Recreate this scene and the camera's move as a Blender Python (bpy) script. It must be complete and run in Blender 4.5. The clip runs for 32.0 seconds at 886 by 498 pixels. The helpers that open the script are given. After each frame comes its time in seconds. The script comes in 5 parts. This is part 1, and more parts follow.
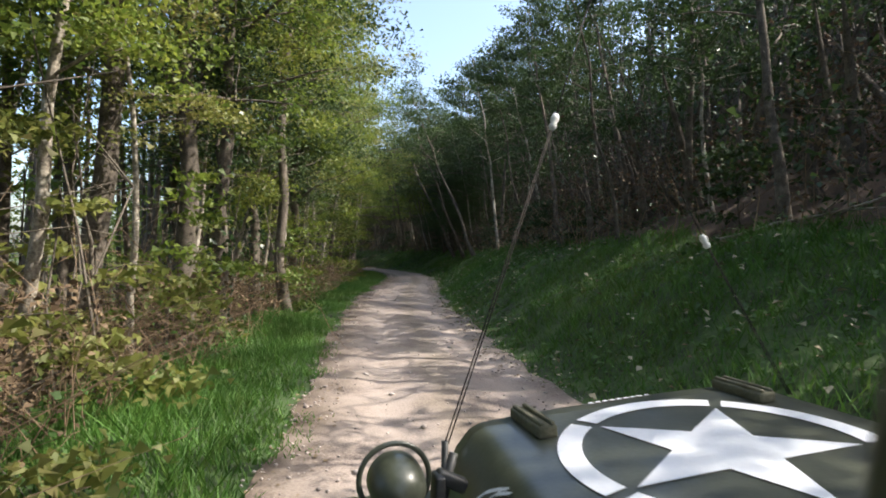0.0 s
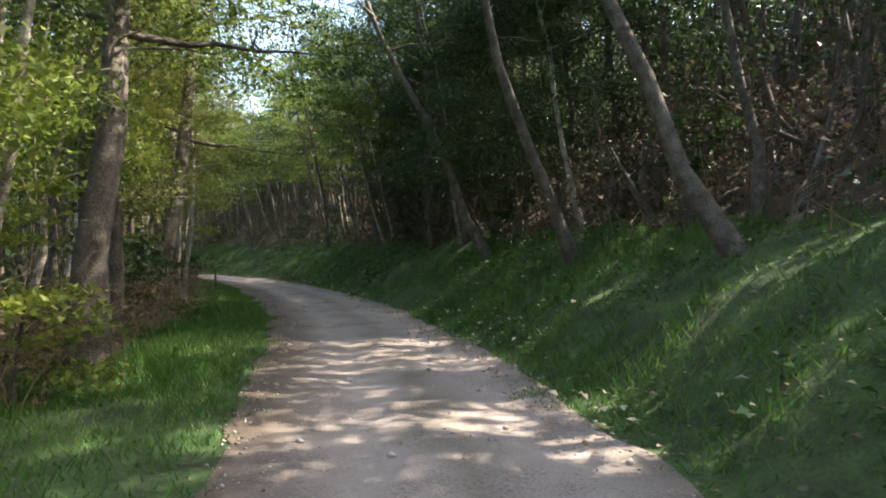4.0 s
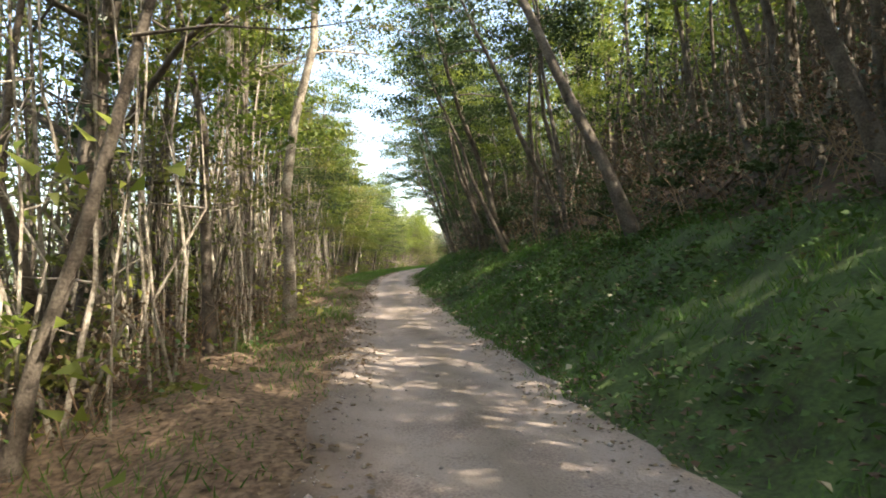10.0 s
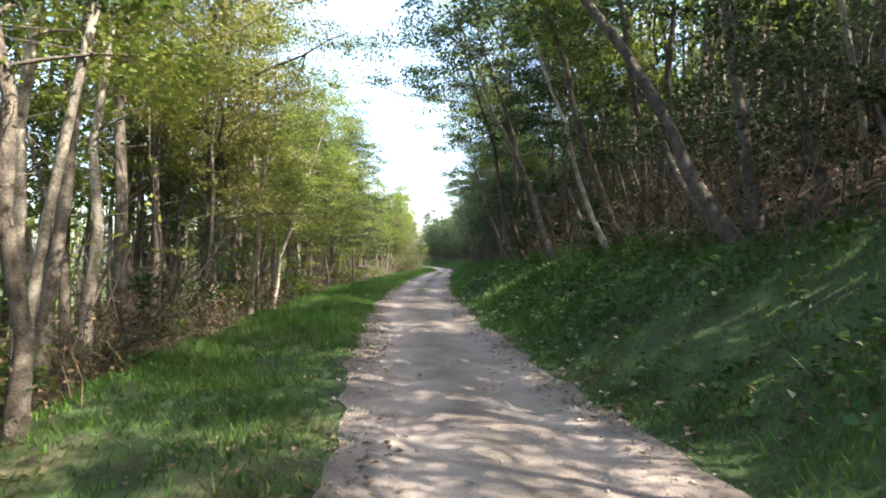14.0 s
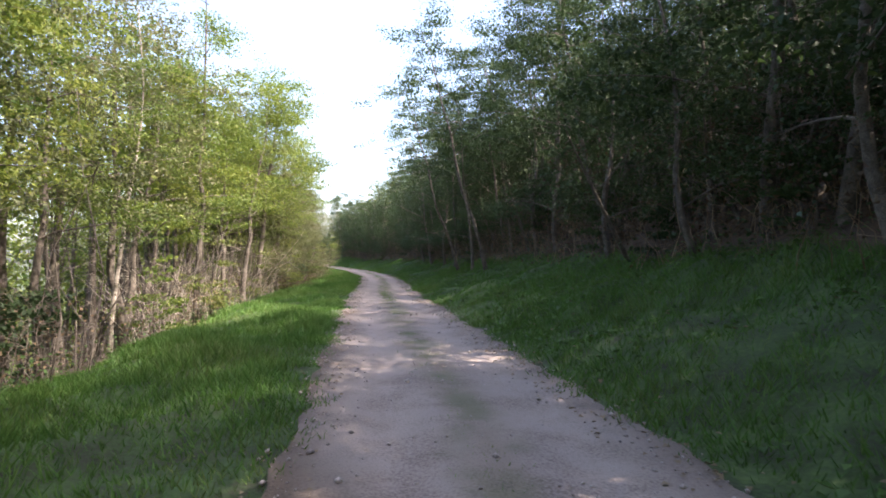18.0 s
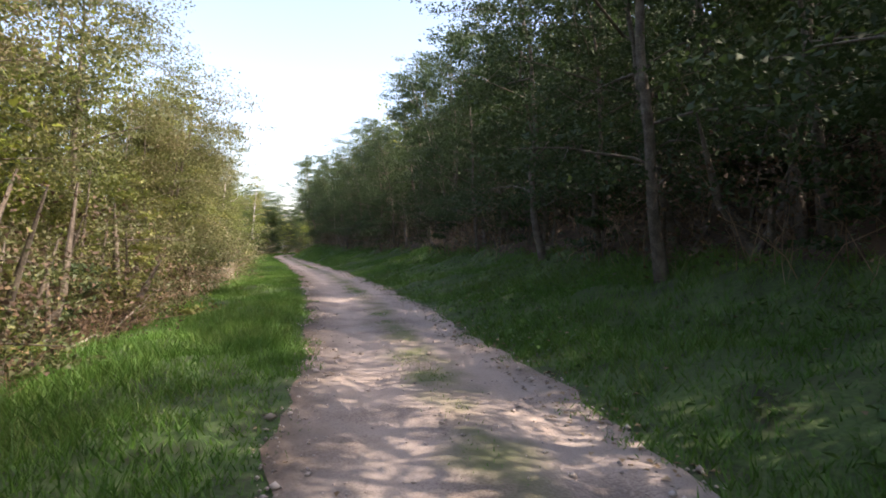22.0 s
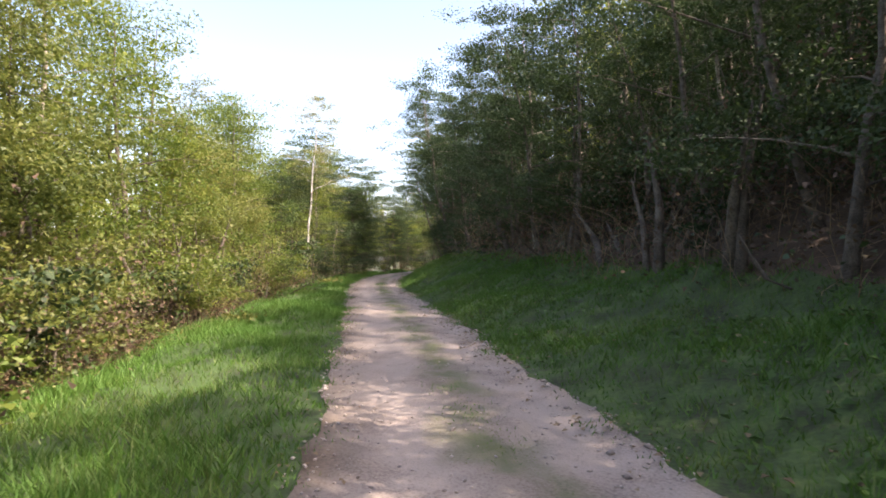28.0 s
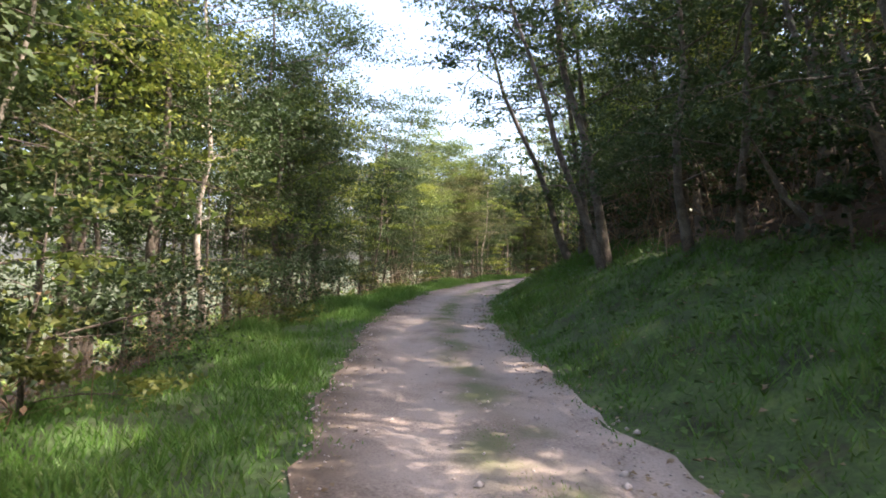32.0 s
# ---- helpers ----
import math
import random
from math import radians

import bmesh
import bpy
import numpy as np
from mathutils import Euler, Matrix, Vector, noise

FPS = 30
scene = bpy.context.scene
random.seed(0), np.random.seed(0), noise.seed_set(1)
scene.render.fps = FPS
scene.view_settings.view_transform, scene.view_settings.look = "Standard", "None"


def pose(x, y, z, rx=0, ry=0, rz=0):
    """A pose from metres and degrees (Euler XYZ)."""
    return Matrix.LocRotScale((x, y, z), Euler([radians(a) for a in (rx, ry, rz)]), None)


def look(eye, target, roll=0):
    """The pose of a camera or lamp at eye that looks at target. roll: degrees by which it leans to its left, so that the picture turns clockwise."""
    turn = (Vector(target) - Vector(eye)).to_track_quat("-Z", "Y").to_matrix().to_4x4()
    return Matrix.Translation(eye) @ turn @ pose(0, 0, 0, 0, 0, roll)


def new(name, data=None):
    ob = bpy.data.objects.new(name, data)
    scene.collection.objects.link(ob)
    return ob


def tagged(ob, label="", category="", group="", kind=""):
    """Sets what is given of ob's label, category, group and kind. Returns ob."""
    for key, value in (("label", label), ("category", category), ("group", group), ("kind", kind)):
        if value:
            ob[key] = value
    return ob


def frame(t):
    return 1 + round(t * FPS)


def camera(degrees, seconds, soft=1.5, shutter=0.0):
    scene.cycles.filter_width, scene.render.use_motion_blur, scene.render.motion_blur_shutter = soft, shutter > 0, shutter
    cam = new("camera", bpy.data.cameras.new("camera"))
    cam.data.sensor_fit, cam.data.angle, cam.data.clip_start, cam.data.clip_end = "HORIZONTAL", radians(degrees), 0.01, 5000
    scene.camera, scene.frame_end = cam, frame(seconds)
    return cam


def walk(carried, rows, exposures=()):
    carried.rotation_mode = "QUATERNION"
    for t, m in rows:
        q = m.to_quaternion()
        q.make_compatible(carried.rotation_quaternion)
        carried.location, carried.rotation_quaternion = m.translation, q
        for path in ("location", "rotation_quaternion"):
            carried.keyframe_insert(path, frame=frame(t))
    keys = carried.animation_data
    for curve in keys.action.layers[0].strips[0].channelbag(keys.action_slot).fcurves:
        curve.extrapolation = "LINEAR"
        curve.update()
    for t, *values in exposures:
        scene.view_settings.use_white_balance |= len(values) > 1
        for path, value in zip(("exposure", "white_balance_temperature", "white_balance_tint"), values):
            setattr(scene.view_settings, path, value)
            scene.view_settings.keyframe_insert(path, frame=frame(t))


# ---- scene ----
# ---- camera ----
cam = camera(74.25, 32.0, 1.8, 0.04)
# Seconds, place, and pose angles.
PATH = [
    (0.0, 0.000, 0.000, 1.45, 90.70, -1.00, -8.05),
    (0.5, 0.016, 3.020, 1.45, 90.48, -0.50, -8.69),
    (1.0, 0.066, 6.169, 1.45, 90.22, 0.00, -9.30),
    (1.5, 0.157, 9.587, 1.45, 90.34, 0.50, -9.85),
    (2.0, 0.308, 13.412, 1.45, 89.77, 1.00, -10.59),
    (2.5, 0.536, 17.528, 1.45, 90.07, 0.78, -11.97),
    (3.0, 0.880, 21.816, 1.45, 90.31, 0.55, -13.74),
    (3.5, 1.358, 26.142, 1.45, 90.75, 0.32, -15.18),
    (4.0, 1.905, 30.384, 1.45, 90.48, 0.10, -15.80),
    (4.5, 2.440, 34.595, 1.45, 89.24, 0.07, -14.70),
    (5.0, 2.808, 38.836, 1.45, 89.38, 0.04, -11.23),
    (5.5, 2.872, 43.110, 1.45, 89.53, 0.01, -6.97),
    (6.0, 2.647, 47.405, 1.45, 89.68, -0.02, -3.49),
    (6.5, 2.184, 51.693, 1.45, 89.83, -0.05, -0.66),
    (7.0, 1.526, 55.953, 1.45, 90.31, -0.09, 1.65),
    (7.5, 0.683, 60.172, 1.45, 90.66, -0.12, 4.62),
    (8.0, -0.435, 64.312, 1.45, 90.86, -0.15, 9.30),
    (8.5, -1.901, 68.315, 1.45, 90.96, -0.00, 14.50),
    (9.0, -3.673, 72.150, 1.45, 91.01, 0.14, 18.84),
    (9.5, -5.695, 75.870, 1.45, 90.94, 0.29, 21.70),
    (10.0, -7.867, 79.569, 1.45, 90.83, 0.44, 22.67),
    (10.5, -10.091, 83.324, 1.45, 90.71, 0.32, 22.30),
    (11.0, -12.333, 87.179, 1.45, 90.53, 0.20, 21.68),
    (11.5, -14.568, 91.121, 1.45, 90.17, 0.09, 21.19),
    (12.0, -16.806, 95.121, 1.45, 90.03, -0.03, 21.00),
    (12.5, -19.059, 99.147, 1.45, 90.01, -0.06, 20.96),
    (13.0, -21.299, 103.187, 1.45, 90.01, -0.10, 20.66),
    (13.5, -23.498, 107.257, 1.45, 90.64, -0.13, 19.89),
    (14.0, -25.621, 111.373, 1.45, 91.07, -0.16, 18.56),
    (14.5, -27.649, 115.566, 1.45, 91.02, -0.10, 17.03),
    (15.0, -29.601, 119.849, 1.45, 90.79, -0.04, 15.80),
    (15.5, -31.491, 124.220, 1.45, 90.61, 0.02, 14.59),
    (16.0, -33.302, 128.696, 1.45, 90.46, 0.09, 13.05),
    (16.5, -35.013, 133.284, 1.45, 90.32, 0.07, 11.54),
    (17.0, -36.646, 137.976, 1.45, 90.53, 0.05, 10.47),
    (17.5, -38.222, 142.723, 1.45, 90.58, 0.04, 9.78),
    (18.0, -39.750, 147.483, 1.45, 90.88, 0.02, 9.42),
    (18.5, -41.253, 152.267, 1.45, 91.09, 0.04, 9.26),
    (19.0, -42.764, 157.088, 1.45, 91.14, 0.07, 9.17),
    (19.5, -44.270, 161.857, 1.45, 90.71, 0.10, 9.27),
    (20.0, -45.718, 166.501, 1.45, 90.67, 0.12, 8.84),
    (20.5, -47.061, 170.969, 1.45, 90.69, 0.08, 7.97),
    (21.0, -48.267, 175.202, 1.45, 90.48, 0.04, 7.16),
    (21.5, -49.358, 179.234, 1.45, 89.83, 0.00, 6.93),
    (22.0, -50.414, 183.078, 1.45, 89.68, -0.04, 7.83),
    (22.5, -51.516, 186.776, 1.45, 89.65, -0.15, 9.19),
    (23.0, -52.689, 190.383, 1.45, 89.65, -0.27, 10.62),
    (23.5, -53.921, 193.887, 1.45, 89.81, -0.39, 11.96),
    (24.0, -55.185, 197.283, 1.45, 89.95, -0.51, 12.93),
    (24.5, -56.489, 200.646, 1.45, 90.20, -0.28, 13.71),
    (25.0, -57.869, 204.038, 1.45, 90.34, -0.05, 14.85),
    (25.5, -59.354, 207.486, 1.45, 90.67, 0.19, 15.96),
    (26.0, -60.960, 211.019, 1.45, 90.70, 0.42, 16.87),
    (26.5, -62.677, 214.632, 1.45, 90.77, 0.38, 17.59),
    (27.0, -64.473, 218.327, 1.45, 90.86, 0.34, 17.83),
    (27.5, -66.315, 222.115, 1.45, 90.95, 0.30, 17.75),
    (28.0, -68.188, 225.995, 1.45, 90.77, 0.27, 17.52),
    (28.5, -70.078, 229.948, 1.45, 90.68, 0.20, 17.36),
    (29.0, -71.981, 233.948, 1.45, 90.59, 0.13, 17.31),
    (29.5, -73.892, 237.964, 1.45, 90.49, 0.06, 17.37),
    (30.0, -75.811, 241.967, 1.45, 90.44, -0.00, 17.60),
    (30.5, -77.740, 245.950, 1.45, 90.25, -0.07, 17.65),
    (31.0, -79.653, 249.921, 1.45, 90.40, -0.13, 17.15),
    (31.5, -81.513, 253.916, 1.45, 90.49, -0.19, 15.78),
    (32.0, -83.231, 257.985, 1.45, 90.55, -0.26, 13.01),
]
EXPOSURE = ((0, 1.45, 6400), (1, 1.85, 6400), (2, 1.95, 6300), (3, 2.25, 6200), (4, 2.65, 6600), (7, 3.0, 6600), (8, 2.6, 6900), (9, 2.5, 7100), (10, 2.35, 7300), (12, 2.4, 7300), (13, 2.45, 6900), (14, 2.5, 6600),
            (17, 2.6, 7200), (18, 2.25, 6600), (19, 2.2, 6500), (20, 2.5, 7200), (21, 1.9, 7300), (22, 1.8, 7100), (23, 1.8, 7200), (25, 2.05, 7300), (28, 1.9, 7200), (30, 2.0, 7500), (31, 1.95, 7000), (32, 2.4, 6900))
walk(cam, [(r[0], pose(*r[1:])) for r in PATH], [(t, v, k, 10 if t < 15 else 20) for t, v, k in EXPOSURE])

# ---- light ----
SUN_UP, SUN_TURN = 46.5, 98.0  # elevation, and compass turn clockwise from +y
world = bpy.data.worlds.new("sky")
world.use_nodes = True
scene.world = world
sky = world.node_tree.nodes.new("ShaderNodeTexSky")
sky.sky_type, sky.sun_disc = "NISHITA", False
sky.dust_density, sky.air_density = 3.0, 1.0
sky.sun_elevation, sky.sun_rotation = radians(SUN_UP), radians(SUN_TURN)
world.node_tree.links.new(sky.outputs["Color"], world.node_tree.nodes["Background"].inputs["Color"])
world.node_tree.nodes["Background"].inputs["Strength"].default_value = 0.15
lamp = bpy.data.lights.new("sun", "SUN")
lamp.energy, lamp.angle, lamp.color = 3.8, radians(0.53), (1.0, 0.93, 0.82)
sun = new("sun", lamp)
_a, _e = radians(SUN_TURN), radians(SUN_UP)
sun.matrix_basis = look((0, 0, 60), (-math.sin(_a) * math.cos(_e), -math.cos(_a) * math.cos(_e), 60 - math.sin(_e)))

# ---- the line of the track ----
# Stations along the drive (metres) and the heading there (degrees, left of +y).
ROAD = (
    (-60, 0), (0, 0), (6.2, -1.2), (13.4, -2.65), (21.8, -5.48), (30.5, -7.57), (39, -3.05), (47.5, 4.69), (56.2, 9.94), (64.8, 17.54), (73.3, 26.89), (81.8, 30.73), (90.6, 29.86), (99.7, 29.22), (109, 28.77), (118.2, 26.56), (127.6, 23.95), (137.2, 21.23), (147, 18.72), (157, 17.57), (167.1, 17.47), (177, 17.07), (186, 15.43), (194.2, 15.88), (201.8, 18.73), (209.2, 20.81), (216.5, 22.7), (224.1, 24.98), (232.2, 25.98), (240.7, 25.66), (249.5, 25.42), (258.4, 25.75), (267.2, 25.51), (276.1, 21.35), (286, 15.5), (296, 4), (306, -8), (320, -20), (360, -30))
S0, S1, DS = -60.0, ROAD[-1][0], 0.5
ST = np.arange(S0, S1 + DS, DS)
HD = np.radians(np.interp(ST, [r[0] for r in ROAD], [r[1] for r in ROAD]))
HD = np.convolve(np.pad(HD, 4, mode="edge"), np.ones(9) / 9, mode="valid")
_cx, _cy = -np.sin(HD) * DS, np.cos(HD) * DS
RX, RY = np.cumsum(_cx) - _cx, np.cumsum(_cy) - _cy
_k0 = int(round(-S0 / DS))
RX, RY = RX - RX[_k0], RY - RY[_k0]


def knots(table):
    a, b = zip(*table)
    return lambda s: np.interp(s, a, b)


_left = knots(((-60, -.5), (0, -.5), (16, -.7), (34, -.85), (55, -1.1), (70, -1.2), (78, -.65), (94, -.45), (113, -.35), (161, -.6), (190, -.42), (217, -.75), (250, -.45), (272, -.65), (400, -.5)))
_right = knots(((-60, 2.05), (0, 2.05), (36, 2.15), (75, 2.15), (96, 1.85), (115, 2.05), (157, 2.25), (170, 2.25), (210, 1.95), (250, 1.95), (267, 1.8), (285, 1.9), (400, 2.1)))


def left_road(s):
    """The track's ragged left edge."""
    s = np.asarray(s, float)
    return _left(s) + .045 * np.sin(s * 1.13) + .03 * np.sin(s * 2.71 + 1) + .04 * np.sin(s * 6.3) + .025 * np.sin(s * 11.7 + 2)


def right_road(s):
    """The track's ragged right edge."""
    s = np.asarray(s, float)
    return _right(s) + .045 * np.sin(s * .97 + 2) + .03 * np.sin(s * 2.43) + .04 * np.sin(s * 5.7 + 1) + .03 * np.sin(s * 12.1)


left_wood = knots(((-60, -2.4), (0, -2.4), (18, -2.1), (38, -3.2), (70, -2.9), (79, -2.5), (95, -2.2), (114, -2.6), (130, -3.4), (145, -4.6), (167, -4.9), (195, -4.2), (210, -3.8), (222, -3.7), (253, -4.3), (265, -3.6), (280, -3.2), (400, -3.4)))
right_wood = knots(((-60, 5.1), (0, 5.1), (110, 4.9), (150, 5.3), (175, 5.8), (200, 5.4), (250, 5.2), (280, 5.0), (400, 5.0)))
bank = knots(((-60, .82), (0, .82), (60, .9), (85, .95), (100, .8), (125, .8), (160, .58), (185, .4), (250, .4), (268, .62), (285, .7), (400, .7)))


def at(s, u):
    """The place on the plan at station s, u metres to the right of the drive's line."""
    x, y, h = np.interp(s, ST, RX), np.interp(s, ST, RY), np.interp(s, ST, HD)
    return x + u * np.cos(h), y + u * np.sin(h)


def rise(s, u):
    """The ground's height."""
    s, u = np.asarray(s, float), np.asarray(u, float)
    rr, lr, lw, b = right_road(s), left_road(s), left_wood(s), bank(s)
    v = np.maximum(u - rr - 0.25, 0)
    low = np.minimum(v, 2.6)
    z = 0.74 * b * low * np.clip(low / 0.8, 0, 1) ** 0.5 + 0.52 * np.clip(v - 2.6, 0, 22) + 0.2 * np.clip(v - 24.6, 0, 30)
    w = np.maximum(lr - 0.9 - u, 0)
    z = z - 0.06 * np.minimum(w, 2) - 0.30 * np.clip(w - 2.0, 0, 4) - 0.52 * np.clip(w - 6.0, 0, 24) - 0.2 * np.clip(w - 30, 0, 40)
    lump = 0.07 * np.sin(s * 0.9 + u * 1.7) + 0.05 * np.sin(s * 2.1 - u * 2.6) + 0.03 * np.sin(s * 4.3 + u * 3.1)
    off = np.clip(np.maximum(u - rr, lr - u) / 1.2, 0, 1)
    return z + lump * off + 0.015 * np.sin(s * 0.7) * (1 - off)


def near(x, y):
    """Station and side of places given on the plan."""
    x, y = np.asarray(x, float).ravel(), np.asarray(y, float).ravel()
    s, u = np.empty_like(x), np.empty_like(x)
    for a in range(0, len(x), 4000):
        d = (x[a:a + 4000, None] - RX[None, ::2]) ** 2 + (y[a:a + 4000, None] - RY[None, ::2]) ** 2
        k = d.argmin(1) * 2
        s[a:a + 4000] = ST[k]
        side = (x[a:a + 4000] - RX[k]) * np.cos(HD[k]) + (y[a:a + 4000] - RY[k]) * np.sin(HD[k])
        u[a:a + 4000] = np.sqrt(d.min(1)) * np.sign(side)
    return s, u


# ---- materials ----
def mat(name, colours, scale=8.0, rough=0.8, bump=0.0, fine=60.0, metal=0.0, island=False, thin=0.0, detail=4.0, coat=0.0):
    """A surface of two mixed noises; island: colour by loose piece; thin: light that passes through a leaf."""
    m = bpy.data.materials.new(name)
    m.use_nodes = True
    n, l = m.node_tree.nodes, m.node_tree.links
    bsdf = n["Principled BSDF"]
    bsdf.inputs["Roughness"].default_value = rough
    bsdf.inputs["Metallic"].default_value = metal
    bsdf.inputs["Coat Weight"].default_value = coat
    co = n.new("ShaderNodeTexCoord")
    big, small = n.new("ShaderNodeTexNoise"), n.new("ShaderNodeTexNoise")
    big.inputs["Scale"].default_value, small.inputs["Scale"].default_value = scale, fine
    big.inputs["Detail"].default_value = small.inputs["Detail"].default_value = detail
    for q in (big, small):
        l.new(co.outputs["Object"], q.inputs["Vector"])
    mix = n.new("ShaderNodeMath")
    mix.operation = "MULTIPLY_ADD"
    mix.inputs[1].default_value = 0.45
    l.new(small.outputs["Fac"], mix.inputs[0])
    half = n.new("ShaderNodeMath")
    half.operation = "MULTIPLY"
    half.inputs[1].default_value = 0.55
    if island:
        geo = n.new("ShaderNodeNewGeometry")
        add = n.new("ShaderNodeMath")
        add.operation = "MULTIPLY_ADD"
        add.inputs[1].default_value, add.inputs[2].default_value = 0.40, -0.33
        l.new(geo.outputs["Random Per Island"], add.inputs[0])
        l.new(big.outputs["Fac"], half.inputs[0])
        half.inputs[1].default_value = 0.9
        one = n.new("ShaderNodeObjectInfo")
        own = n.new("ShaderNodeMath")
        own.operation = "MULTIPLY_ADD"
        own.inputs[1].default_value = 0.34
        l.new(one.outputs["Random"], own.inputs[0])
        l.new(half.outputs[0], own.inputs[2])
        fac = n.new("ShaderNodeMath")
        l.new(add.outputs[0], fac.inputs[0])
        l.new(own.outputs[0], fac.inputs[1])
    else:
        l.new(big.outputs["Fac"], half.inputs[0])
        l.new(half.outputs[0], mix.inputs[2])
        fac = mix
    ramp = n.new("ShaderNodeValToRGB")
    ramp.color_ramp.elements.remove(ramp.color_ramp.elements[0])
    lo, hi = (0.12, 0.88) if island else (0.36, 0.64)
    for k, c in enumerate(colours):
        p = lo + (hi - lo) * k / max(len(colours) - 1, 1)
        e = ramp.color_ramp.elements[0] if k == 0 else ramp.color_ramp.elements.new(p)
        e.position, e.color = p, (*c, 1)
    l.new(fac.outputs[0], ramp.inputs["Fac"])
    l.new(ramp.outputs["Color"], bsdf.inputs["Base Color"])
    if bump:
        b = n.new("ShaderNodeBump")
        b.inputs["Strength"].default_value = bump
        b.inputs["Distance"].default_value = 0.03
        l.new(mix.outputs[0] if not island else small.outputs["Fac"], b.inputs["Height"])
        l.new(b.outputs["Normal"], bsdf.inputs["Normal"])
    if thin:
        t, s = n.new("ShaderNodeBsdfTranslucent"), n.new("ShaderNodeMixShader")
        s.inputs[0].default_value = thin
        l.new(ramp.outputs["Color"], t.inputs["Color"])
        l.new(bsdf.outputs[0], s.inputs[1])
        l.new(t.outputs[0], s.inputs[2])
        l.new(s.outputs[0], n["Material Output"].inputs["Surface"])
    return m


M = {
    "gravel": mat("gravel", ((.165, .132, .114), (.27, .222, .195), (.34, .287, .256), (.24, .20, .173)), 1.3, .95, .5, 45),
    "stone": mat("stone", ((.22, .18, .16), (.42, .36, .32), (.5, .45, .41)), 3, .9, .3, 30, island=True),
    "soil": mat("soil", ((.028, .03, .014), (.045, .075, .02), (.08, .125, .033)), 2.2, 1, .8, 22),
    "litter": mat("litter", ((.035, .022, .014), (.075, .047, .029), (.115, .075, .045)), 2.0, 1, .7, 30),
    "far_floor": mat("far_floor", ((.03, .04, .016), (.05, .065, .024), (.07, .075, .032)), .12, 1, .4, 2.5),
    "bark": mat("bark", ((.045, .036, .028), (.11, .09, .07), (.19, .16, .125)), 5, .95, .9, 38),
    "pale_bark": mat("pale_bark", ((.09, .075, .056), (.28, .24, .19), (.48, .44, .37)), 4, .9, .6, 30),
    "white_bark": mat("white_bark", ((.12, .10, .085), (.40, .375, .34), (.60, .575, .53)), 3, .8, .3, 24),
    "dead_wood": mat("dead_wood", ((.24, .20, .15), (.38, .33, .26), (.52, .47, .39)), 3, .85, .2, 24, island=True),
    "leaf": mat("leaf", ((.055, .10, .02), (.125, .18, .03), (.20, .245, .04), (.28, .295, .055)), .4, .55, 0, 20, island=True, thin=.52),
    # Leaf green darkened, with the shade under the hillside trees put into its colour.
    "shaded_leaf": mat("shaded_leaf", ((.022, .042, .013), (.042, .074, .021), (.07, .104, .032)), .5, .65, 0, 20, island=True, thin=.38),
    "olive_leaf": mat("olive_leaf", ((.045, .062, .02), (.09, .11, .034), (.145, .15, .055), (.19, .155, .085)), .4, .55, 0, 20, island=True, thin=.45),
    "ivy": mat("ivy", ((.015, .035, .01), (.03, .065, .016), (.05, .09, .025)), .5, .4, 0, 20, island=True, thin=.2),
    "gold_leaf": mat("gold_leaf", ((.075, .11, .024), (.145, .17, .036), (.215, .22, .055), (.21, .17, .075)), .4, .55, 0, 20, island=True, thin=.5),
    "brown_leaf": mat("brown_leaf", ((.055, .034, .022), (.115, .072, .045), (.19, .125, .08)), .6, .8, 0, 20, island=True, thin=.2),
    "grass": mat("grass", ((.036, .10, .012), (.06, .155, .018), (.09, .195, .026), (.145, .185, .05)), .35, .6, 0, 20, island=True, thin=.35),
    "weed": mat("weed", ((.045, .10, .018), (.08, .155, .03), (.12, .19, .045)), .5, .5, 0, 20, island=True, thin=.35),
    "dry": mat("dry", ((.12, .075, .045), (.24, .16, .095), (.40, .30, .19)), 1, .9, 0, 20, island=True, thin=.1),
    "pale_fallen": mat("pale_fallen", ((.20, .16, .09), (.34, .30, .19), (.45, .42, .30)), 1, .8, 0, 20, island=True, thin=.1),
    "fallen": mat("fallen", ((.09, .055, .03), (.17, .115, .06), (.26, .20, .12)), 1, .8, 0, 20, island=True, thin=.1),
}


